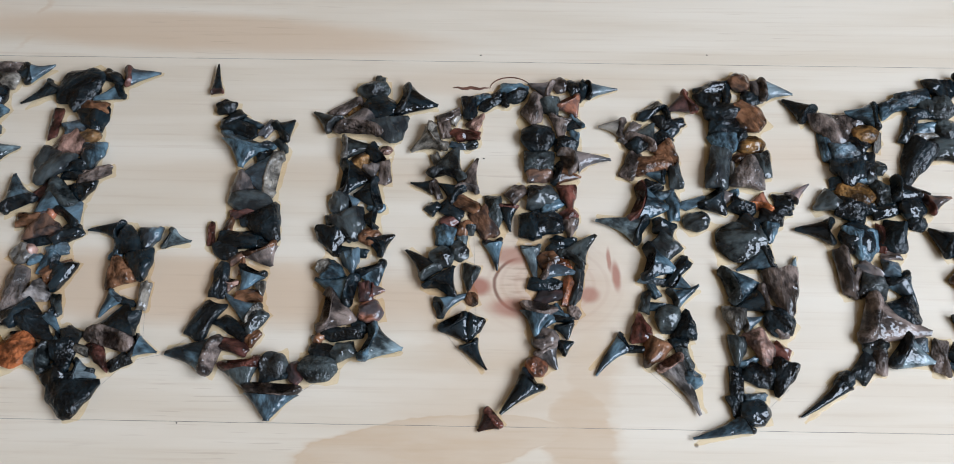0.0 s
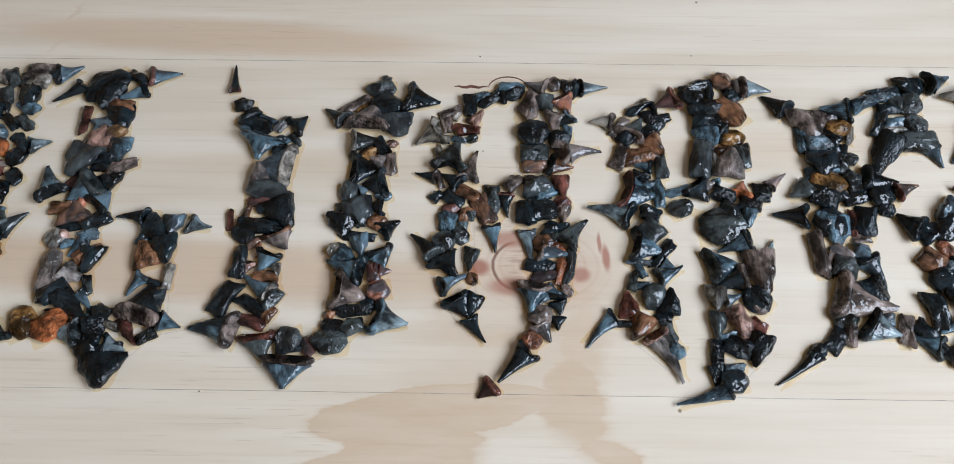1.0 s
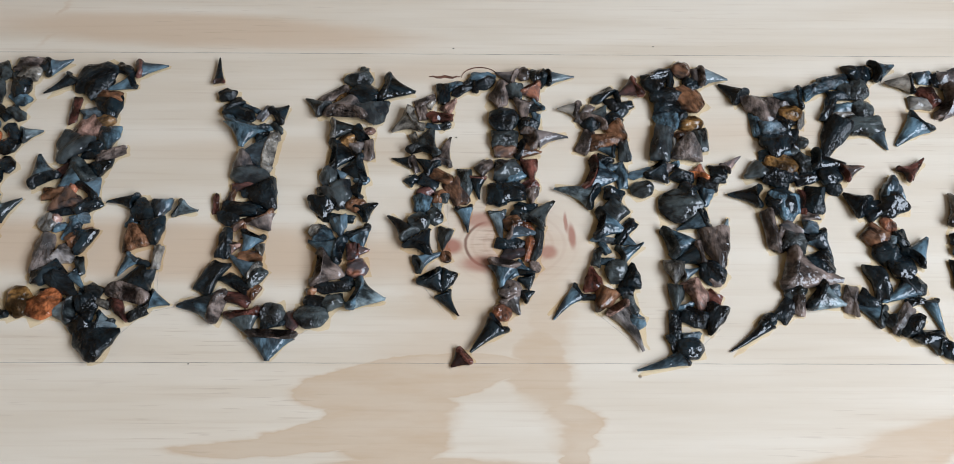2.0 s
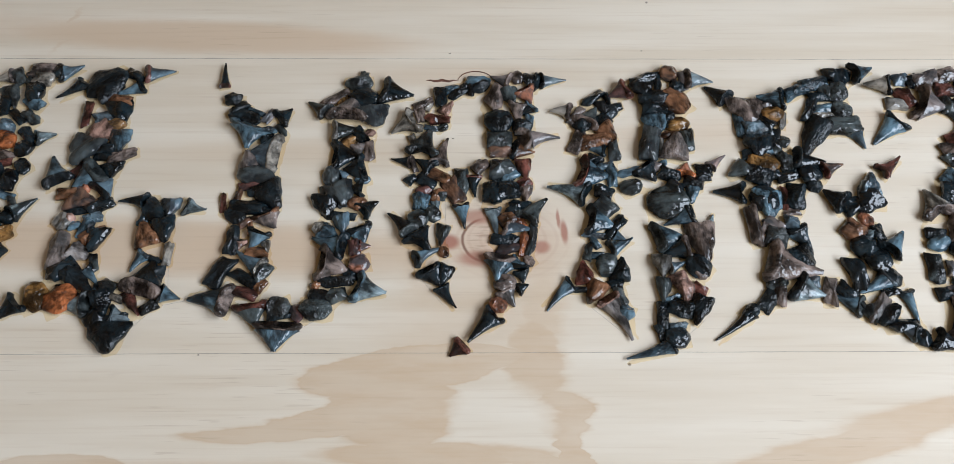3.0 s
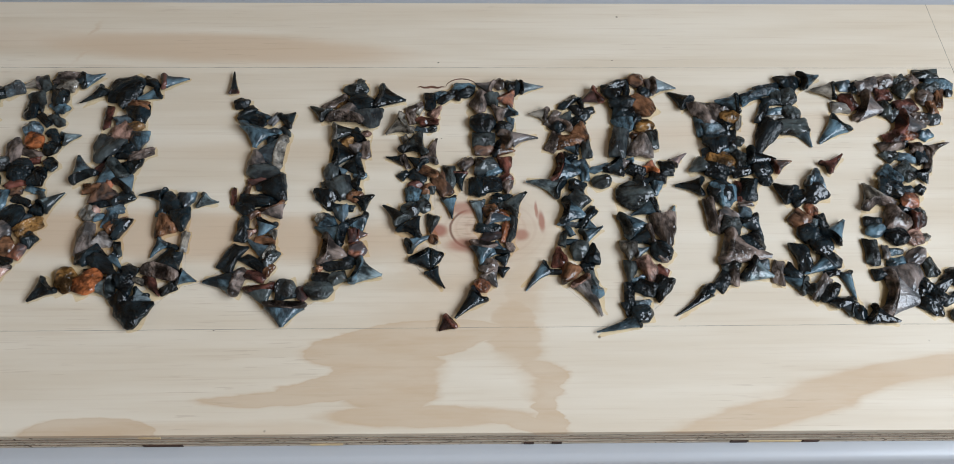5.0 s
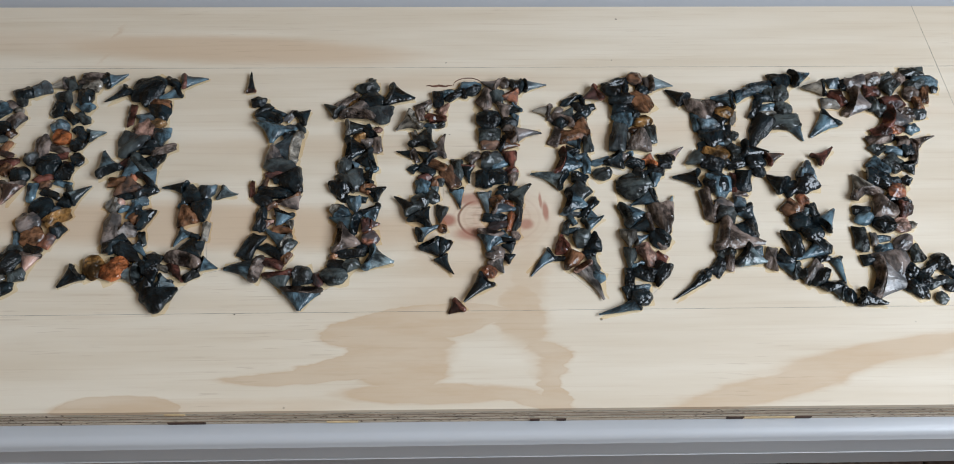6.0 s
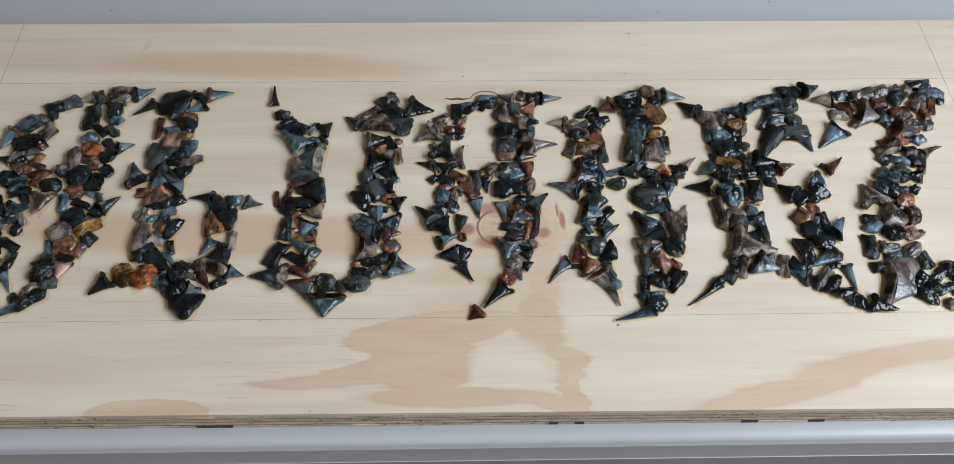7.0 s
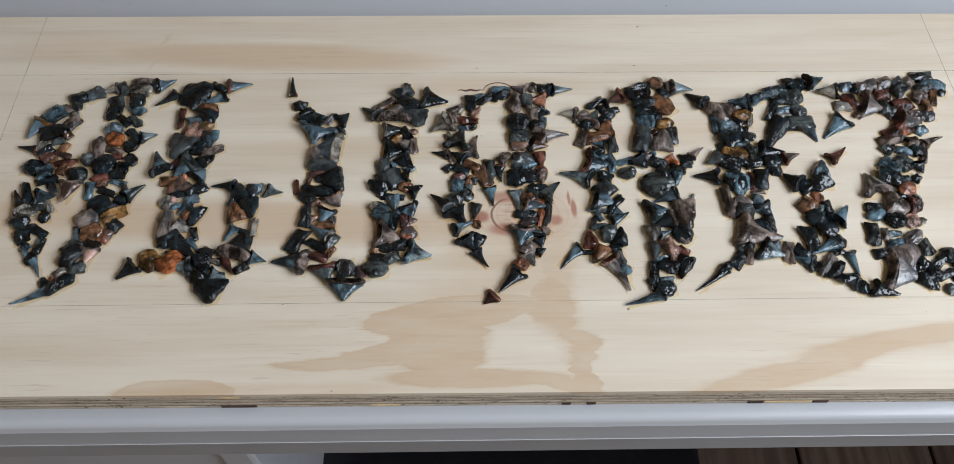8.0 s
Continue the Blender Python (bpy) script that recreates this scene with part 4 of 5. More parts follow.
tooth("T", -15.0, 139.0, 9.1, 6.0, 174, "vk")
tooth("C", -16.0, 143.0, 9.5, 3.2, -72, "v")
tooth("T", -5.0, 135.0, 10.0, 8.8, 143, "kk")
tooth("C", -12.0, 130.0, 7.1, 4.2, 45, "k")
tooth("C", -17.0, 128.0, 5.7, 4.9, 45, "k")
tooth("C", -12.0, 131.0, 9.4, 5.3, -32, "k")
tooth("P", -13.0, 124.0, 8.1, 5.0, 7, "m")
tooth("C", -10.0, 123.0, 9.0, 8.0, -90, "s")
tooth("C", -6.0, 121.0, 7.0, 4.0, 0, "d")
tooth("C", -5.0, 118.0, 7.6, 4.9, 67, "b")
tooth("C", -4.0, 119.0, 7.0, 4.0, -90, "w")
tooth("P", -16.0, 109.0, 9.1, 8.1, 6, "d")
tooth("P", -8.0, 111.0, 6.7, 7.6, 27, "d")
tooth("C", -7.0, 134.0, 11.2, 6.3, -27, "b")
tooth("C", 1.0, 130.0, 13.4, 7.2, -63, "b")
tooth("C", 7.0, 136.0, 14.1, 6.1, -82, "d")
tooth("T", 13.0, 132.0, 11.0, 7.1, -95, "mk")
tooth("C", 13.0, 134.0, 8.5, 5.7, 45, "v")
tooth("T", 7.0, 117.0, 12.2, 7.1, -81, "ks")
tooth("T", -14.0, 102.0, 13.6, 8.6, 126, "dk")
tooth("T", -12.0, 95.0, 11.7, 12.0, 70, "kk")
tooth("G", 0.0, 107.0, 11.2, 6.1, -100, "d")
tooth("T", -12.0, 90.0, 13.0, 6.7, 32, "ds")
tooth("C", -12.0, 92.0, 6.3, 3.5, -72, "d")
tooth("P", -1.0, 96.0, 5.4, 4.5, -68, "b")
tooth("T", -7.0, 86.0, 10.3, 10.8, -61, "kk")
tooth("G", 2.0, 87.0, 9.5, 6.6, -108, "k")
tooth("T", -1.0, 77.0, 11.2, 6.7, -63, "kk")
tooth("P", 18.0, 162.0, 13.0, 12.0, 0, "k")
tooth("C", 26.0, 167.0, 4.1, 3.2, -14, "l")
tooth("T", 34.0, 173.0, 13.2, 9.0, -99, "vv")
tooth("T", 41.0, 171.0, 9.2, 7.3, -139, "sk")
tooth("P", 31.0, 157.0, 9.5, 7.9, 18, "k")
tooth("C", 39.0, 159.0, 8.0, 4.0, 90, "s")
tooth("C", 19.0, 151.0, 12.0, 10.0, 5, "d")
tooth("Y", 33.0, 150.0, 18.7, 12.1, 16, "vv")
tooth("C", 20.0, 144.0, 10.2, 6.1, 11, "b")
tooth("T", 30.0, 146.0, 10.4, 9.2, -17, "kb")
tooth("C", 20.0, 135.0, 12.0, 10.0, 0, "d")
tooth("G", 35.0, 141.0, 12.0, 7.1, -85, "m")
tooth("C", 25.0, 129.0, 9.4, 5.3, 32, "s")
tooth("C", 21.0, 130.0, 13.0, 8.0, -90, "k")
tooth("C", 21.0, 123.0, 12.0, 10.0, 5, "k")
tooth("P", 32.0, 127.0, 7.1, 6.1, 8, "m")
tooth("G", 36.0, 127.0, 9.0, 6.0, -90, "v")
tooth("C", 28.0, 117.0, 10.0, 5.1, -6, "k")
tooth("P", 26.0, 112.0, 8.1, 6.9, 7, "k")
tooth("T", 21.0, 115.0, 14.0, 7.1, -86, "ww")
tooth("P", 24.0, 107.0, 7.6, 8.1, 23, "b")
tooth("T", 25.0, 106.0, 12.2, 9.2, -9, "vs")
tooth("T", 35.0, 108.0, 14.4, 10.8, 56, "dd")
tooth("C", 30.0, 109.0, 6.7, 4.5, -27, "r")
tooth("C", 20.0, 100.0, 13.0, 5.1, -4, "k")
tooth("C", 22.0, 94.0, 11.2, 5.1, 10, "m")
tooth("C", 39.0, 107.0, 16.3, 4.1, -101, "d")
tooth("C", 35.0, 103.0, 12.2, 3.9, -99, "r")
tooth("Y", 24.0, 92.0, 14.3, 12.4, -102, "vs")
tooth("T", 32.0, 90.0, 12.0, 6.4, -138, "ss")
tooth("P", 34.0, 91.0, 5.7, 4.2, -45, "v")
tooth("C", 27.0, 87.0, 9.1, 3.0, -6, "k")
tooth("T", 32.0, 85.0, 6.3, 6.6, -72, "kk")
tooth("P", 21.0, 77.0, 9.5, 8.2, 18, "v")
tooth("T", 25.0, 76.0, 8.9, 8.0, -63, "vl")
tooth("T", 30.0, 75.0, 5.8, 6.3, 31, "kk")
tooth("P", 20.0, 72.0, 7.8, 7.0, -50, "r")
tooth("T", 22.0, 65.0, 17.0, 9.2, -135, "kk")
tooth("T", 9.0, 52.0, 7.8, 7.8, -140, "mm")
resin()

letter(84, 50, "ornate letter of fossil teeth with long slate spikes at its feet")
tooth("T", 59.0, 167.0, 10.2, 8.2, 169, "vg")
tooth("C", 57.0, 161.0, 11.4, 4.2, 52, "v")
tooth("C", 64.0, 172.0, 13.6, 5.2, 36, "k")
tooth("C", 71.0, 174.0, 7.8, 4.9, -50, "k")
tooth("C", 76.0, 179.0, 10.0, 3.1, -84, "k")
tooth("C", 74.0, 169.0, 9.5, 5.1, 18, "k")
tooth("T", 87.0, 181.0, 10.8, 10.6, -158, "mm")
tooth("C", 88.0, 184.0, 15.7, 5.8, 27, "k")
tooth("C", 101.0, 191.0, 11.0, 4.0, -90, "k")
tooth("G", 93.0, 185.0, 8.1, 10.4, -83, "k")
tooth("P", 103.0, 193.0, 8.9, 8.5, -27, "b")
tooth("P", 107.0, 185.0, 8.1, 6.7, -30, "k")
tooth("C", 113.0, 192.0, 11.0, 4.1, -85, "v")
tooth("T", 114.0, 187.0, 13.0, 11.1, -4, "vw")
tooth("T", 64.0, 159.0, 12.5, 12.1, 61, "vd")
tooth("C", 69.0, 159.0, 9.2, 6.5, 41, "k")
tooth("C", 73.0, 163.0, 8.6, 3.8, 36, "s")
tooth("G", 72.0, 160.0, 10.8, 8.3, -56, "b")
tooth("C", 60.0, 162.0, 7.8, 7.9, -40, "k")
tooth("C", 58.0, 144.0, 12.6, 6.6, 72, "v")
tooth("C", 61.0, 149.0, 16.5, 8.0, 14, "b")
tooth("T", 73.0, 145.0, 8.1, 6.1, 173, "ks")
tooth("C", 76.0, 151.0, 11.0, 5.1, -85, "d")
tooth("T", 68.0, 139.0, 5.8, 7.2, 121, "kk")
tooth("C", 66.0, 138.0, 6.7, 2.2, 27, "k")
tooth("T", 59.0, 134.0, 13.6, 18.0, -17, "ms")
tooth("C", 67.0, 136.0, 9.2, 3.9, 13, "s")
tooth("C", 75.0, 139.0, 13.0, 4.9, -94, "s")
tooth("T", 63.0, 121.0, 17.5, 11.7, 156, "kw")
tooth("C", 66.0, 125.0, 8.9, 6.7, -27, "k")
tooth("C", 67.0, 119.0, 9.9, 9.9, -45, "d")
tooth("C", 77.0, 132.0, 11.7, 4.1, 20, "s")
tooth("T", 88.0, 137.0, 10.0, 11.2, -53, "kk")
tooth("P", 78.0, 124.0, 9.8, 8.1, 24, "d")
tooth("C", 92.0, 138.0, 5.0, 7.2, -37, "v")
tooth("G", 98.0, 140.0, 4.1, 4.1, -76, "s")
tooth("T", 61.0, 109.0, 12.2, 14.3, -9, "ks")
tooth("C", 59.0, 102.0, 10.0, 3.0, -6, "s")
tooth("C", 69.0, 99.0, 15.0, 5.0, 53, "k")
tooth("T", 72.0, 102.0, 8.1, 5.8, -30, "ks")
tooth("C", 60.0, 89.0, 9.5, 4.1, 72, "d")
tooth("C", 63.0, 101.0, 6.7, 3.6, -63, "s")
tooth("C", 61.0, 92.0, 8.1, 3.0, -7, "s")
tooth("T", 70.0, 94.0, 11.7, 7.9, 20, "ds")
tooth("G", 59.0, 78.0, 11.0, 8.0, 90, "m")
tooth("P", 64.0, 88.0, 9.2, 10.2, -13, "d")
tooth("G", 73.0, 79.0, 11.2, 8.0, 80, "k")
tooth("T", 54.0, 79.0, 16.4, 7.2, -142, "ks")
tooth("C", 54.0, 76.0, 8.1, 3.0, -7, "k")
tooth("G", 65.0, 79.0, 11.2, 8.9, -117, "b")
tooth("C", 68.0, 78.0, 7.0, 4.0, 0, "k")
tooth("C", 72.0, 77.0, 9.5, 4.4, -72, "d")
tooth("T", 67.0, 72.0, 20.2, 10.0, -57, "pl")
tooth("P", 71.0, 66.0, 7.3, 6.6, -16, "s")
tooth("P", 91.0, 174.0, 15.3, 9.0, 11, "k")
tooth("C", 92.0, 169.0, 13.0, 12.1, -4, "k")
tooth("C", 99.0, 177.0, 5.1, 5.1, -11, "s")
tooth("G", 97.0, 165.0, 9.2, 11.8, -77, "s")
tooth("P", 104.0, 180.0, 15.3, 13.2, -58, "b")
tooth("C", 101.0, 164.0, 6.3, 6.0, 18, "k")
tooth("P", 102.0, 159.0, 11.4, 7.7, 15, "o")
tooth("C", 95.0, 159.0, 19.2, 8.9, -99, "d")
tooth("C", 99.0, 154.0, 8.1, 3.8, 7, "b")
tooth("G", 103.0, 140.0, 15.5, 12.1, 75, "v")
tooth("C", 111.0, 158.0, 13.0, 6.9, -94, "d")
tooth("C", 99.0, 145.0, 8.0, 3.0, 90, "g")
tooth("T", 107.0, 131.0, 8.1, 8.9, 83, "rr")
tooth("C", 100.0, 134.0, 5.4, 3.2, -22, "v")
tooth("C", 112.0, 136.0, 8.1, 6.2, -7, "k")
tooth("C", 112.0, 131.0, 7.0, 4.0, 0, "k")
tooth("T", 119.0, 136.0, 9.9, 5.7, 45, "vp")
tooth("C", 96.0, 134.0, 9.8, 6.7, -24, "k")
tooth("P", 89.0, 117.0, 18.0, 14.9, 3, "d")
tooth("C", 98.0, 127.0, 8.6, 8.6, -36, "k")
tooth("C", 106.0, 129.0, 9.2, 6.5, -13, "k")
tooth("G", 110.0, 126.0, 9.2, 5.9, -103, "s")
tooth("T", 108.0, 111.0, 13.9, 9.1, -159, "ks")
tooth("C", 107.0, 117.0, 9.1, 3.1, -84, "k")
tooth("G", 114.0, 104.0, 8.5, 3.2, 69, "w")
tooth("G", 110.0, 107.0, 19.0, 12.1, -87, "v")
tooth("T", 89.0, 99.0, 13.3, 13.9, 13, "ds")
tooth("T", 105.0, 95.0, 13.3, 10.7, -167, "vk")
tooth("G", 92.0, 92.0, 11.0, 8.0, -90, "g")
tooth("T", 94.0, 85.0, 8.2, 5.8, 14, "gs")
tooth("P", 103.0, 90.0, 11.3, 9.2, -45, "k")
tooth("P", 105.0, 83.0, 6.1, 5.9, 9, "v")
tooth("C", 97.0, 83.0, 13.0, 8.0, -67, "p")
tooth("C", 103.0, 78.0, 7.2, 5.0, -34, "m")
tooth("G", 92.0, 81.0, 11.2, 6.9, -100, "d")
tooth("C", 91.0, 70.0, 7.6, 2.8, 23, "s")
tooth("C", 90.0, 70.0, 13.0, 4.9, -94, "k")
tooth("G", 107.0, 72.0, 13.0, 8.2, -113, "k")
tooth("C", 92.0, 69.0, 11.7, 7.6, -20, "k")
tooth("C", 91.0, 59.0, 8.1, 3.0, 7, "s")
tooth("P", 89.0, 54.0, 10.0, 8.9, 6, "k")
tooth("C", 87.0, 60.0, 7.3, 4.1, -74, "k")
tooth("T", 92.0, 51.0, 19.3, 6.9, -159, "ks")
resin()

letter(160, 52, "ornate letter of dark fossil teeth with curved slate foot spikes")
tooth("T", 133.0, 174.0, 12.7, 10.6, 135, "kk")
tooth("G", 142.0, 176.0, 16.0, 19.0, -90, "v")
tooth("T", 160.0, 174.0, 13.0, 12.2, 176, "ks")
tooth("C", 149.0, 170.0, 7.2, 4.4, 34, "v")
tooth("P", 147.0, 165.0, 11.2, 7.9, 10, "o")
tooth("C", 158.0, 168.0, 10.2, 3.9, -101, "g")
tooth("C", 137.0, 167.0, 14.0, 5.0, -90, "s")
tooth("C", 145.0, 165.0, 10.0, 6.4, -37, "k")
tooth("C", 138.0, 157.0, 11.2, 7.7, 10, "s")
tooth("P", 146.0, 155.0, 6.1, 6.2, -9, "k")
tooth("C", 153.0, 158.0, 8.0, 4.0, -90, "k")
tooth("P", 153.0, 151.0, 5.1, 6.3, -11, "d")
tooth("G", 145.0, 155.0, 14.6, 14.7, -106, "k")
tooth("C", 152.0, 151.0, 8.1, 4.8, -97, "d")
tooth("C", 135.0, 143.0, 14.3, 4.9, 12, "s")
tooth("P", 137.0, 140.0, 14.1, 10.2, -8, "o")
tooth("C", 153.0, 145.0, 11.0, 7.1, -85, "d")
tooth("G", 136.0, 137.0, 10.8, 9.2, -146, "d")
tooth("C", 135.0, 133.0, 11.7, 8.5, -20, "k")
tooth("C", 143.0, 131.0, 7.3, 5.8, 16, "k")
tooth("T", 157.0, 141.0, 14.6, 11.7, -16, "kk")
tooth("C", 148.0, 129.0, 14.3, 5.9, 25, "k")
tooth("P", 158.0, 133.0, 11.0, 10.0, 0, "k")
tooth("P", 161.0, 128.0, 7.3, 6.6, -16, "k")
tooth("T", 169.0, 134.0, 10.8, 8.7, 22, "mb")
tooth("C", 160.0, 176.0, 13.4, 6.3, 27, "s")
tooth("C", 168.0, 182.0, 15.5, 6.8, 15, "s")
tooth("C", 180.0, 189.0, 13.0, 6.1, -86, "d")
tooth("G", 189.0, 194.0, 12.0, 13.7, -95, "k")
tooth("T", 194.0, 190.0, 12.2, 10.7, 9, "ks")
tooth("P", 182.0, 181.0, 9.5, 10.8, -18, "d")
tooth("C", 172.0, 176.0, 13.2, 5.8, 9, "k")
tooth("C", 168.0, 162.0, 16.6, 5.4, 65, "k")
tooth("C", 172.0, 168.0, 13.3, 5.6, 13, "s")
tooth("C", 171.0, 164.0, 11.4, 4.8, 15, "g")
tooth("P", 181.0, 169.0, 10.0, 10.0, 0, "d")
tooth("G", 175.0, 162.0, 22.5, 11.3, -122, "k")
tooth("C", 177.0, 159.0, 16.0, 9.9, 4, "d")
tooth("T", 189.0, 157.0, 10.4, 8.1, -73, "ds")
tooth("T", 133.0, 122.0, 14.1, 10.3, 172, "kk")
tooth("P", 134.0, 121.0, 13.2, 12.3, -9, "k")
tooth("G", 143.0, 124.0, 14.0, 13.9, -94, "s")
tooth("C", 151.0, 126.0, 12.0, 4.0, -95, "m")
tooth("C", 148.0, 113.0, 8.0, 4.0, 0, "v")
tooth("C", 156.0, 127.0, 13.3, 8.8, -103, "k")
tooth("C", 133.0, 117.0, 21.1, 6.2, -85, "v")
tooth("C", 139.0, 110.0, 10.0, 5.0, -37, "v")
tooth("C", 133.0, 97.0, 13.0, 3.1, 58, "v")
tooth("C", 147.0, 108.0, 7.1, 6.4, -8, "s")
tooth("T", 151.0, 105.0, 12.1, 9.8, -66, "ks")
tooth("C", 148.0, 104.0, 7.2, 4.4, -34, "k")
tooth("C", 138.0, 102.0, 9.5, 9.8, -18, "d")
tooth("G", 149.0, 96.0, 11.7, 12.7, -59, "k")
tooth("T", 136.0, 89.0, 22.5, 18.7, -21, "vv")
tooth("P", 134.0, 77.0, 9.2, 5.9, 13, "d")
tooth("C", 140.0, 80.0, 12.2, 4.9, -99, "v")
tooth("T", 145.0, 78.0, 13.0, 14.4, -32, "kw")
tooth("C", 150.0, 79.0, 7.0, 6.0, 0, "s")
tooth("C", 161.0, 81.0, 13.2, 5.8, -99, "v")
tooth("C", 163.0, 78.0, 10.0, 6.4, -53, "k")
tooth("T", 172.0, 67.0, 11.7, 8.9, 160, "ds")
tooth("C", 169.0, 75.0, 9.8, 3.6, -66, "d")
tooth("C", 130.0, 66.0, 10.6, 6.4, 49, "k")
tooth("T", 126.0, 65.0, 19.8, 5.7, -139, "kk")
tooth("P", 122.0, 63.0, 8.6, 5.2, 36, "k")
tooth("C", 172.0, 68.0, 8.6, 5.8, -54, "d")
tooth("C", 173.0, 61.0, 14.9, 6.3, 48, "v")
tooth("T", 195.0, 133.0, 13.9, 7.9, 30, "mm")
tooth("G", 188.0, 121.0, 12.4, 9.7, 76, "s")
tooth("T", 176.0, 116.0, 11.4, 12.2, 142, "kk")
tooth("C", 174.0, 114.0, 11.7, 7.9, 20, "k")
tooth("G", 182.0, 120.0, 12.6, 13.0, -18, "k")
tooth("P", 181.0, 108.0, 5.4, 7.8, 22, "r")
tooth("C", 173.0, 107.0, 9.9, 9.9, -45, "b")
tooth("C", 186.0, 106.0, 8.2, 5.3, -76, "k")
tooth("C", 181.0, 101.0, 6.3, 3.8, 18, "w")
tooth("T", 188.0, 92.0, 13.5, 11.3, 48, "ks")
tooth("P", 173.0, 96.0, 11.0, 11.0, 0, "k")
tooth("P", 178.0, 91.0, 11.4, 11.9, -15, "k")
tooth("C", 172.0, 90.0, 16.1, 8.3, -83, "k")
tooth("T", 186.0, 81.0, 15.3, 8.4, -148, "ss")
tooth("P", 183.0, 80.0, 8.2, 8.7, 14, "k")
tooth("C", 181.0, 73.0, 8.2, 3.6, 14, "k")
tooth("T", 191.0, 75.0, 15.3, 6.5, -79, "ks")
tooth("P", 177.0, 60.0, 12.0, 6.5, 42, "k")
tooth("C", 180.0, 59.0, 13.0, 6.0, 0, "k")
tooth("T", 191.0, 55.0, 7.6, 7.1, 157, "ds")
tooth("P", 192.0, 58.0, 8.2, 6.5, -76, "k")
tooth("T", 197.0, 54.0, 13.4, 9.8, -27, "kk")
resin()

letter(229, 52, "ornate letter of grey-brown fossil teeth beside the pencilled side line")
tooth("T", 213.0, 183.0, 13.0, 10.2, 176, "kg")
tooth("C", 215.0, 186.0, 8.2, 6.8, 14, "s")
tooth("C", 223.0, 190.0, 7.6, 8.4, -67, "k")
tooth("C", 224.0, 185.0, 7.8, 3.6, -40, "s")
tooth("C", 224.0, 184.0, 15.2, 7.4, 23, "v")
tooth("C", 236.0, 188.0, 12.6, 7.6, 18, "v")
tooth("C", 216.0, 182.0, 12.1, 7.5, -66, "m")
tooth("T", 222.0, 174.0, 13.4, 19.2, -27, "vv")
tooth("C", 234.0, 181.0, 9.0, 8.0, 0, "m")
tooth("C", 237.0, 177.0, 11.0, 6.9, -95, "d")
tooth("C", 208.0, 173.0, 10.2, 6.5, -11, "g")
tooth("T", 212.0, 163.0, 19.8, 12.3, -139, "ks")
tooth("C", 245.0, 188.0, 9.4, 5.6, 32, "d")
tooth("C", 245.0, 180.0, 12.7, 7.8, 45, "d")
tooth("C", 254.0, 193.0, 7.1, 8.5, -45, "v")
tooth("C", 258.0, 195.0, 14.0, 8.0, 0, "d")
tooth("C", 262.0, 190.0, 16.3, 8.6, -11, "s")
tooth("C", 275.0, 189.0, 9.1, 4.9, -96, "d")
tooth("C", 258.0, 184.0, 13.3, 6.4, 13, "d")
tooth("C", 270.0, 186.0, 14.6, 4.8, -106, "b")
tooth("C", 242.0, 171.0, 12.6, 8.5, 18, "m")
tooth("P", 255.0, 179.0, 9.0, 9.0, 0, "v")
tooth("C", 262.0, 177.0, 11.0, 6.0, -90, "b")
tooth("P", 256.0, 164.0, 8.2, 7.5, 14, "d")
tooth("C", 237.0, 164.0, 11.3, 4.9, 45, "d")
tooth("T", 240.0, 163.0, 14.9, 17.8, -20, "mv")
tooth("C", 249.0, 164.0, 9.2, 7.6, 13, "v")
tooth("P", 238.0, 155.0, 11.0, 7.2, -5, "r")
tooth("C", 231.0, 149.0, 10.8, 8.6, 34, "m")
tooth("C", 249.0, 153.0, 8.5, 6.6, 21, "s")
tooth("C", 227.0, 145.0, 13.6, 7.4, 17, "v")
tooth("P", 238.0, 147.0, 5.0, 4.0, 37, "k")
tooth("C", 227.0, 139.0, 9.4, 7.0, 32, "d")
tooth("C", 235.0, 141.0, 9.2, 5.1, -13, "s")
tooth("C", 242.0, 146.0, 7.1, 7.4, -8, "v")
tooth("C", 247.0, 131.0, 16.2, 4.1, 68, "v")
tooth("T", 251.0, 144.0, 13.0, 6.4, 32, "vv")
tooth("C", 243.0, 140.0, 7.0, 9.0, 0, "k")
tooth("C", 233.0, 135.0, 10.6, 13.4, -49, "d")
tooth("C", 224.0, 133.0, 12.0, 8.6, -42, "s")
tooth("T", 243.0, 132.0, 8.2, 9.2, -76, "kk")
tooth("C", 238.0, 122.0, 5.0, 5.8, -37, "k")
tooth("C", 219.0, 122.0, 13.2, 10.6, -9, "k")
tooth("C", 231.0, 121.0, 6.0, 4.0, 0, "s")
tooth("T", 217.0, 109.0, 15.3, 16.5, 101, "vg")
tooth("P", 229.0, 116.0, 9.4, 11.7, -32, "r")
tooth("C", 226.0, 111.0, 9.5, 5.7, -18, "k")
tooth("C", 233.0, 108.0, 6.0, 5.0, 0, "k")
tooth("G", 235.0, 106.0, 10.8, 7.8, -112, "m")
tooth("G", 228.0, 108.0, 14.9, 14.1, -132, "v")
tooth("C", 207.0, 102.0, 9.1, 5.2, -6, "k")
tooth("P", 206.0, 96.0, 10.2, 6.9, 11, "s")
tooth("P", 215.0, 94.0, 11.0, 10.0, 0, "k")
tooth("P", 225.0, 92.0, 9.2, 7.6, 13, "p")
tooth("P", 231.0, 92.0, 6.3, 3.8, 18, "g")
tooth("C", 207.0, 92.0, 14.0, 6.8, -94, "d")
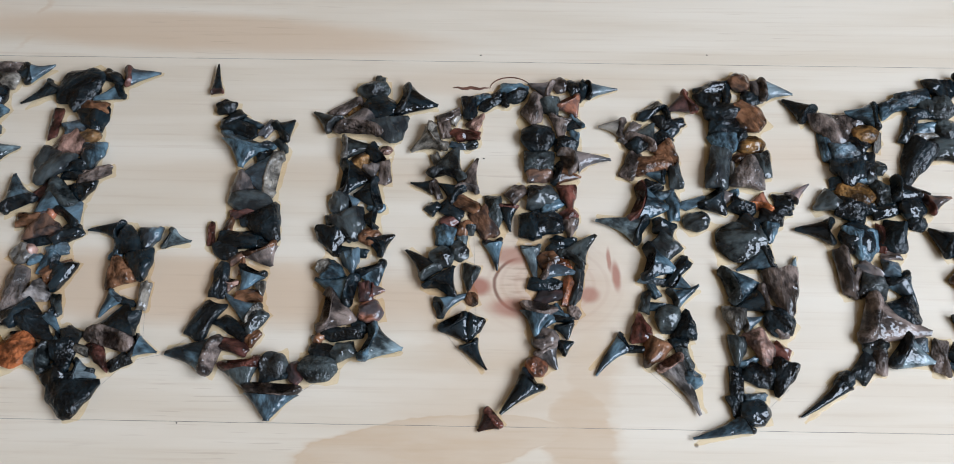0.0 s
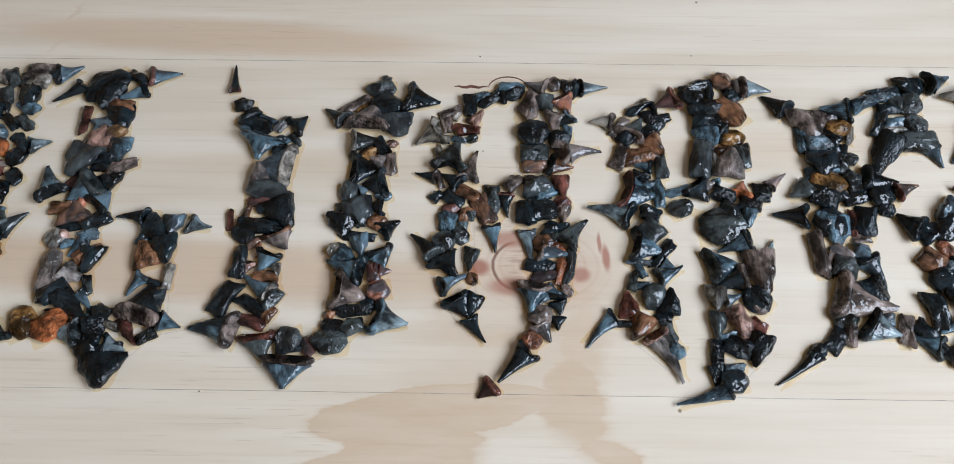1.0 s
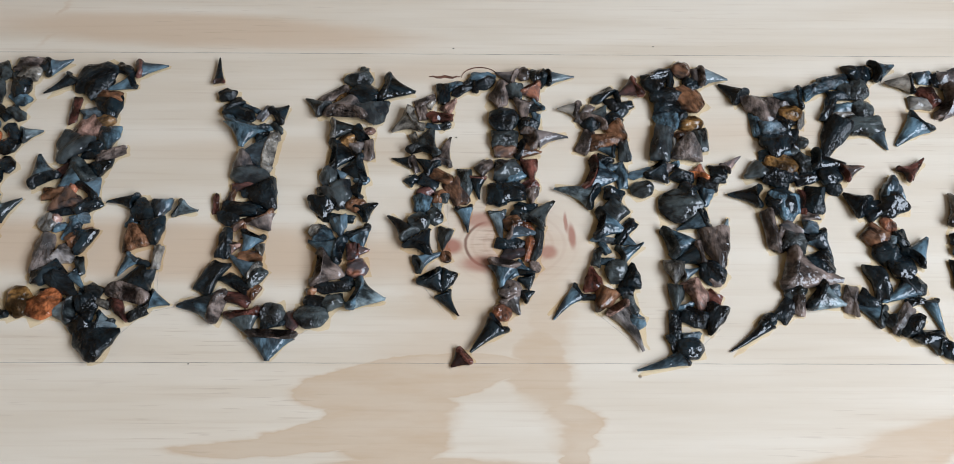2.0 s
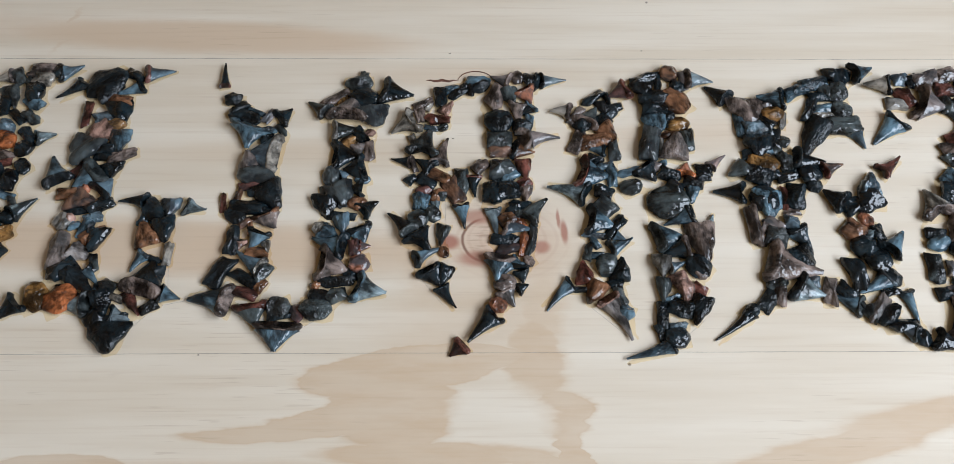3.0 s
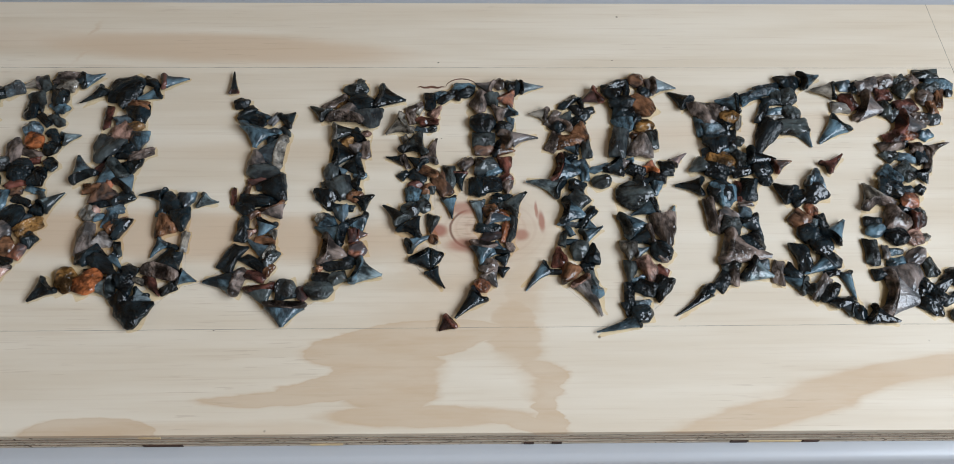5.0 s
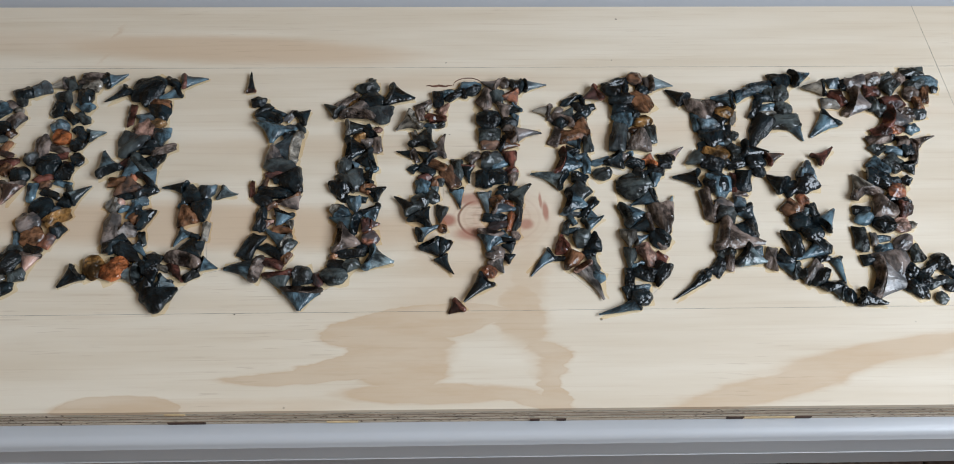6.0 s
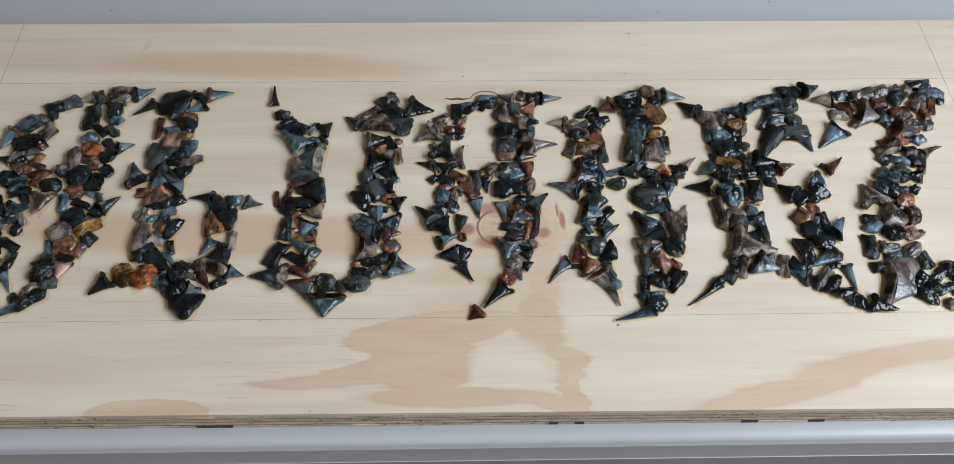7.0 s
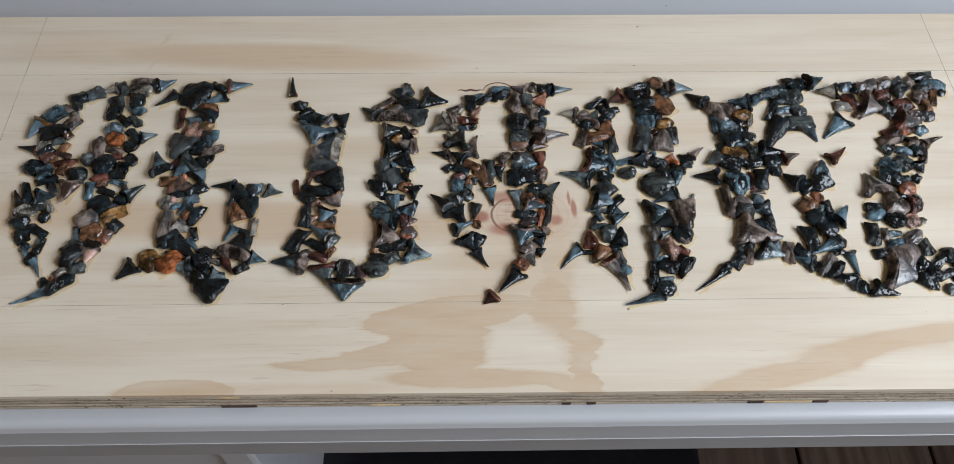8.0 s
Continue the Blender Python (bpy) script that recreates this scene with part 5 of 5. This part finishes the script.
tooth("C", 214.0, 89.0, 8.1, 3.8, -97, "t")
tooth("C", 214.0, 85.0, 8.1, 3.8, 7, "s")
tooth("C", 212.0, 79.0, 10.2, 5.7, 11, "s")
tooth("P", 221.0, 78.0, 14.2, 7.3, 39, "v")
tooth("C", 204.0, 73.0, 10.2, 5.9, 11, "k")
tooth("G", 217.0, 78.0, 15.3, 16.3, -79, "v")
tooth("C", 231.0, 82.0, 10.2, 6.5, -79, "d")
tooth("T", 206.0, 64.0, 16.8, 22.1, -17, "vl")
tooth("C", 216.0, 67.0, 10.3, 6.3, -29, "k")
tooth("C", 225.0, 70.0, 7.8, 5.6, -50, "k")
tooth("C", 222.0, 61.0, 10.6, 7.1, -49, "k")
tooth("P", 227.0, 63.0, 8.1, 8.6, -30, "k")
tooth("C", 231.0, 64.0, 14.9, 5.0, 42, "k")
tooth("P", 238.0, 72.0, 8.0, 9.0, 0, "k")
tooth("C", 232.0, 59.0, 11.7, 5.0, 20, "d")
tooth("P", 234.0, 53.0, 6.1, 6.4, -9, "d")
tooth("C", 227.0, 56.0, 5.4, 5.8, -22, "d")
tooth("C", 243.0, 69.0, 7.8, 6.4, -40, "k")
tooth("P", 240.0, 58.0, 8.2, 5.6, 14, "d")
resin()

# ---- specks and floor planks ----
for k, (x, y) in enumerate(((0.0035, 0.1530), (0.096, 0.2062), (0.0015, 0.2045), (-0.0960, 0.0478), (-0.238, 0.036))):
    bm = bmesh.new()
    bmesh.ops.create_icosphere(bm, subdivisions=1, radius=0.00035)
    for v in bm.verts:
        v.co = Vector((v.co.x * (1 + 0.3 * (k % 3)), v.co.y * 0.8, v.co.z * 0.4))
    ob = tagged(part("speck", bm, SPECK, None, "", True), "tiny dark speck of grit lying on the board", "speck", "specks of grit")
    ob.location = (x, y, 0.0001)
for k, (x, y) in enumerate(((0.204, 0.287), (0.129, 0.277), (-0.226, 0.281))):
    bm = bmesh.new()
    bmesh.ops.create_icosphere(bm, subdivisions=1, radius=0.0005)
    for v in bm.verts:
        v.co = Vector((v.co.x, v.co.y * 0.8, v.co.z * 0.4))
    ob = tagged(part("speck", bm, SPECK, None, "", True), "tiny dark speck of grit on the white table", "speck", "specks of grit")
    ob.location = (x, y, TABLE_Z + 0.0002)

rng = random.Random(11)
wide = 0.19
x = 0.46 - wide * 14
while x < X1:
    y = Y0 - rng.uniform(0, 1.0)
    while y < Y1:
        a, b = max(X0, x + 0.0025), min(X1, x + wide - 0.0025)
        c, d = max(Y0, y + 0.001), min(Y1, y + 1.399)
        if b - a > 0.02 and d - c > 0.02:
            part("plank", box(a, b, c, d, FLOOR_Z - 0.0118, FLOOR_Z, 0.002, 1), PLANK, floor)
        y += 1.4
    x += wide
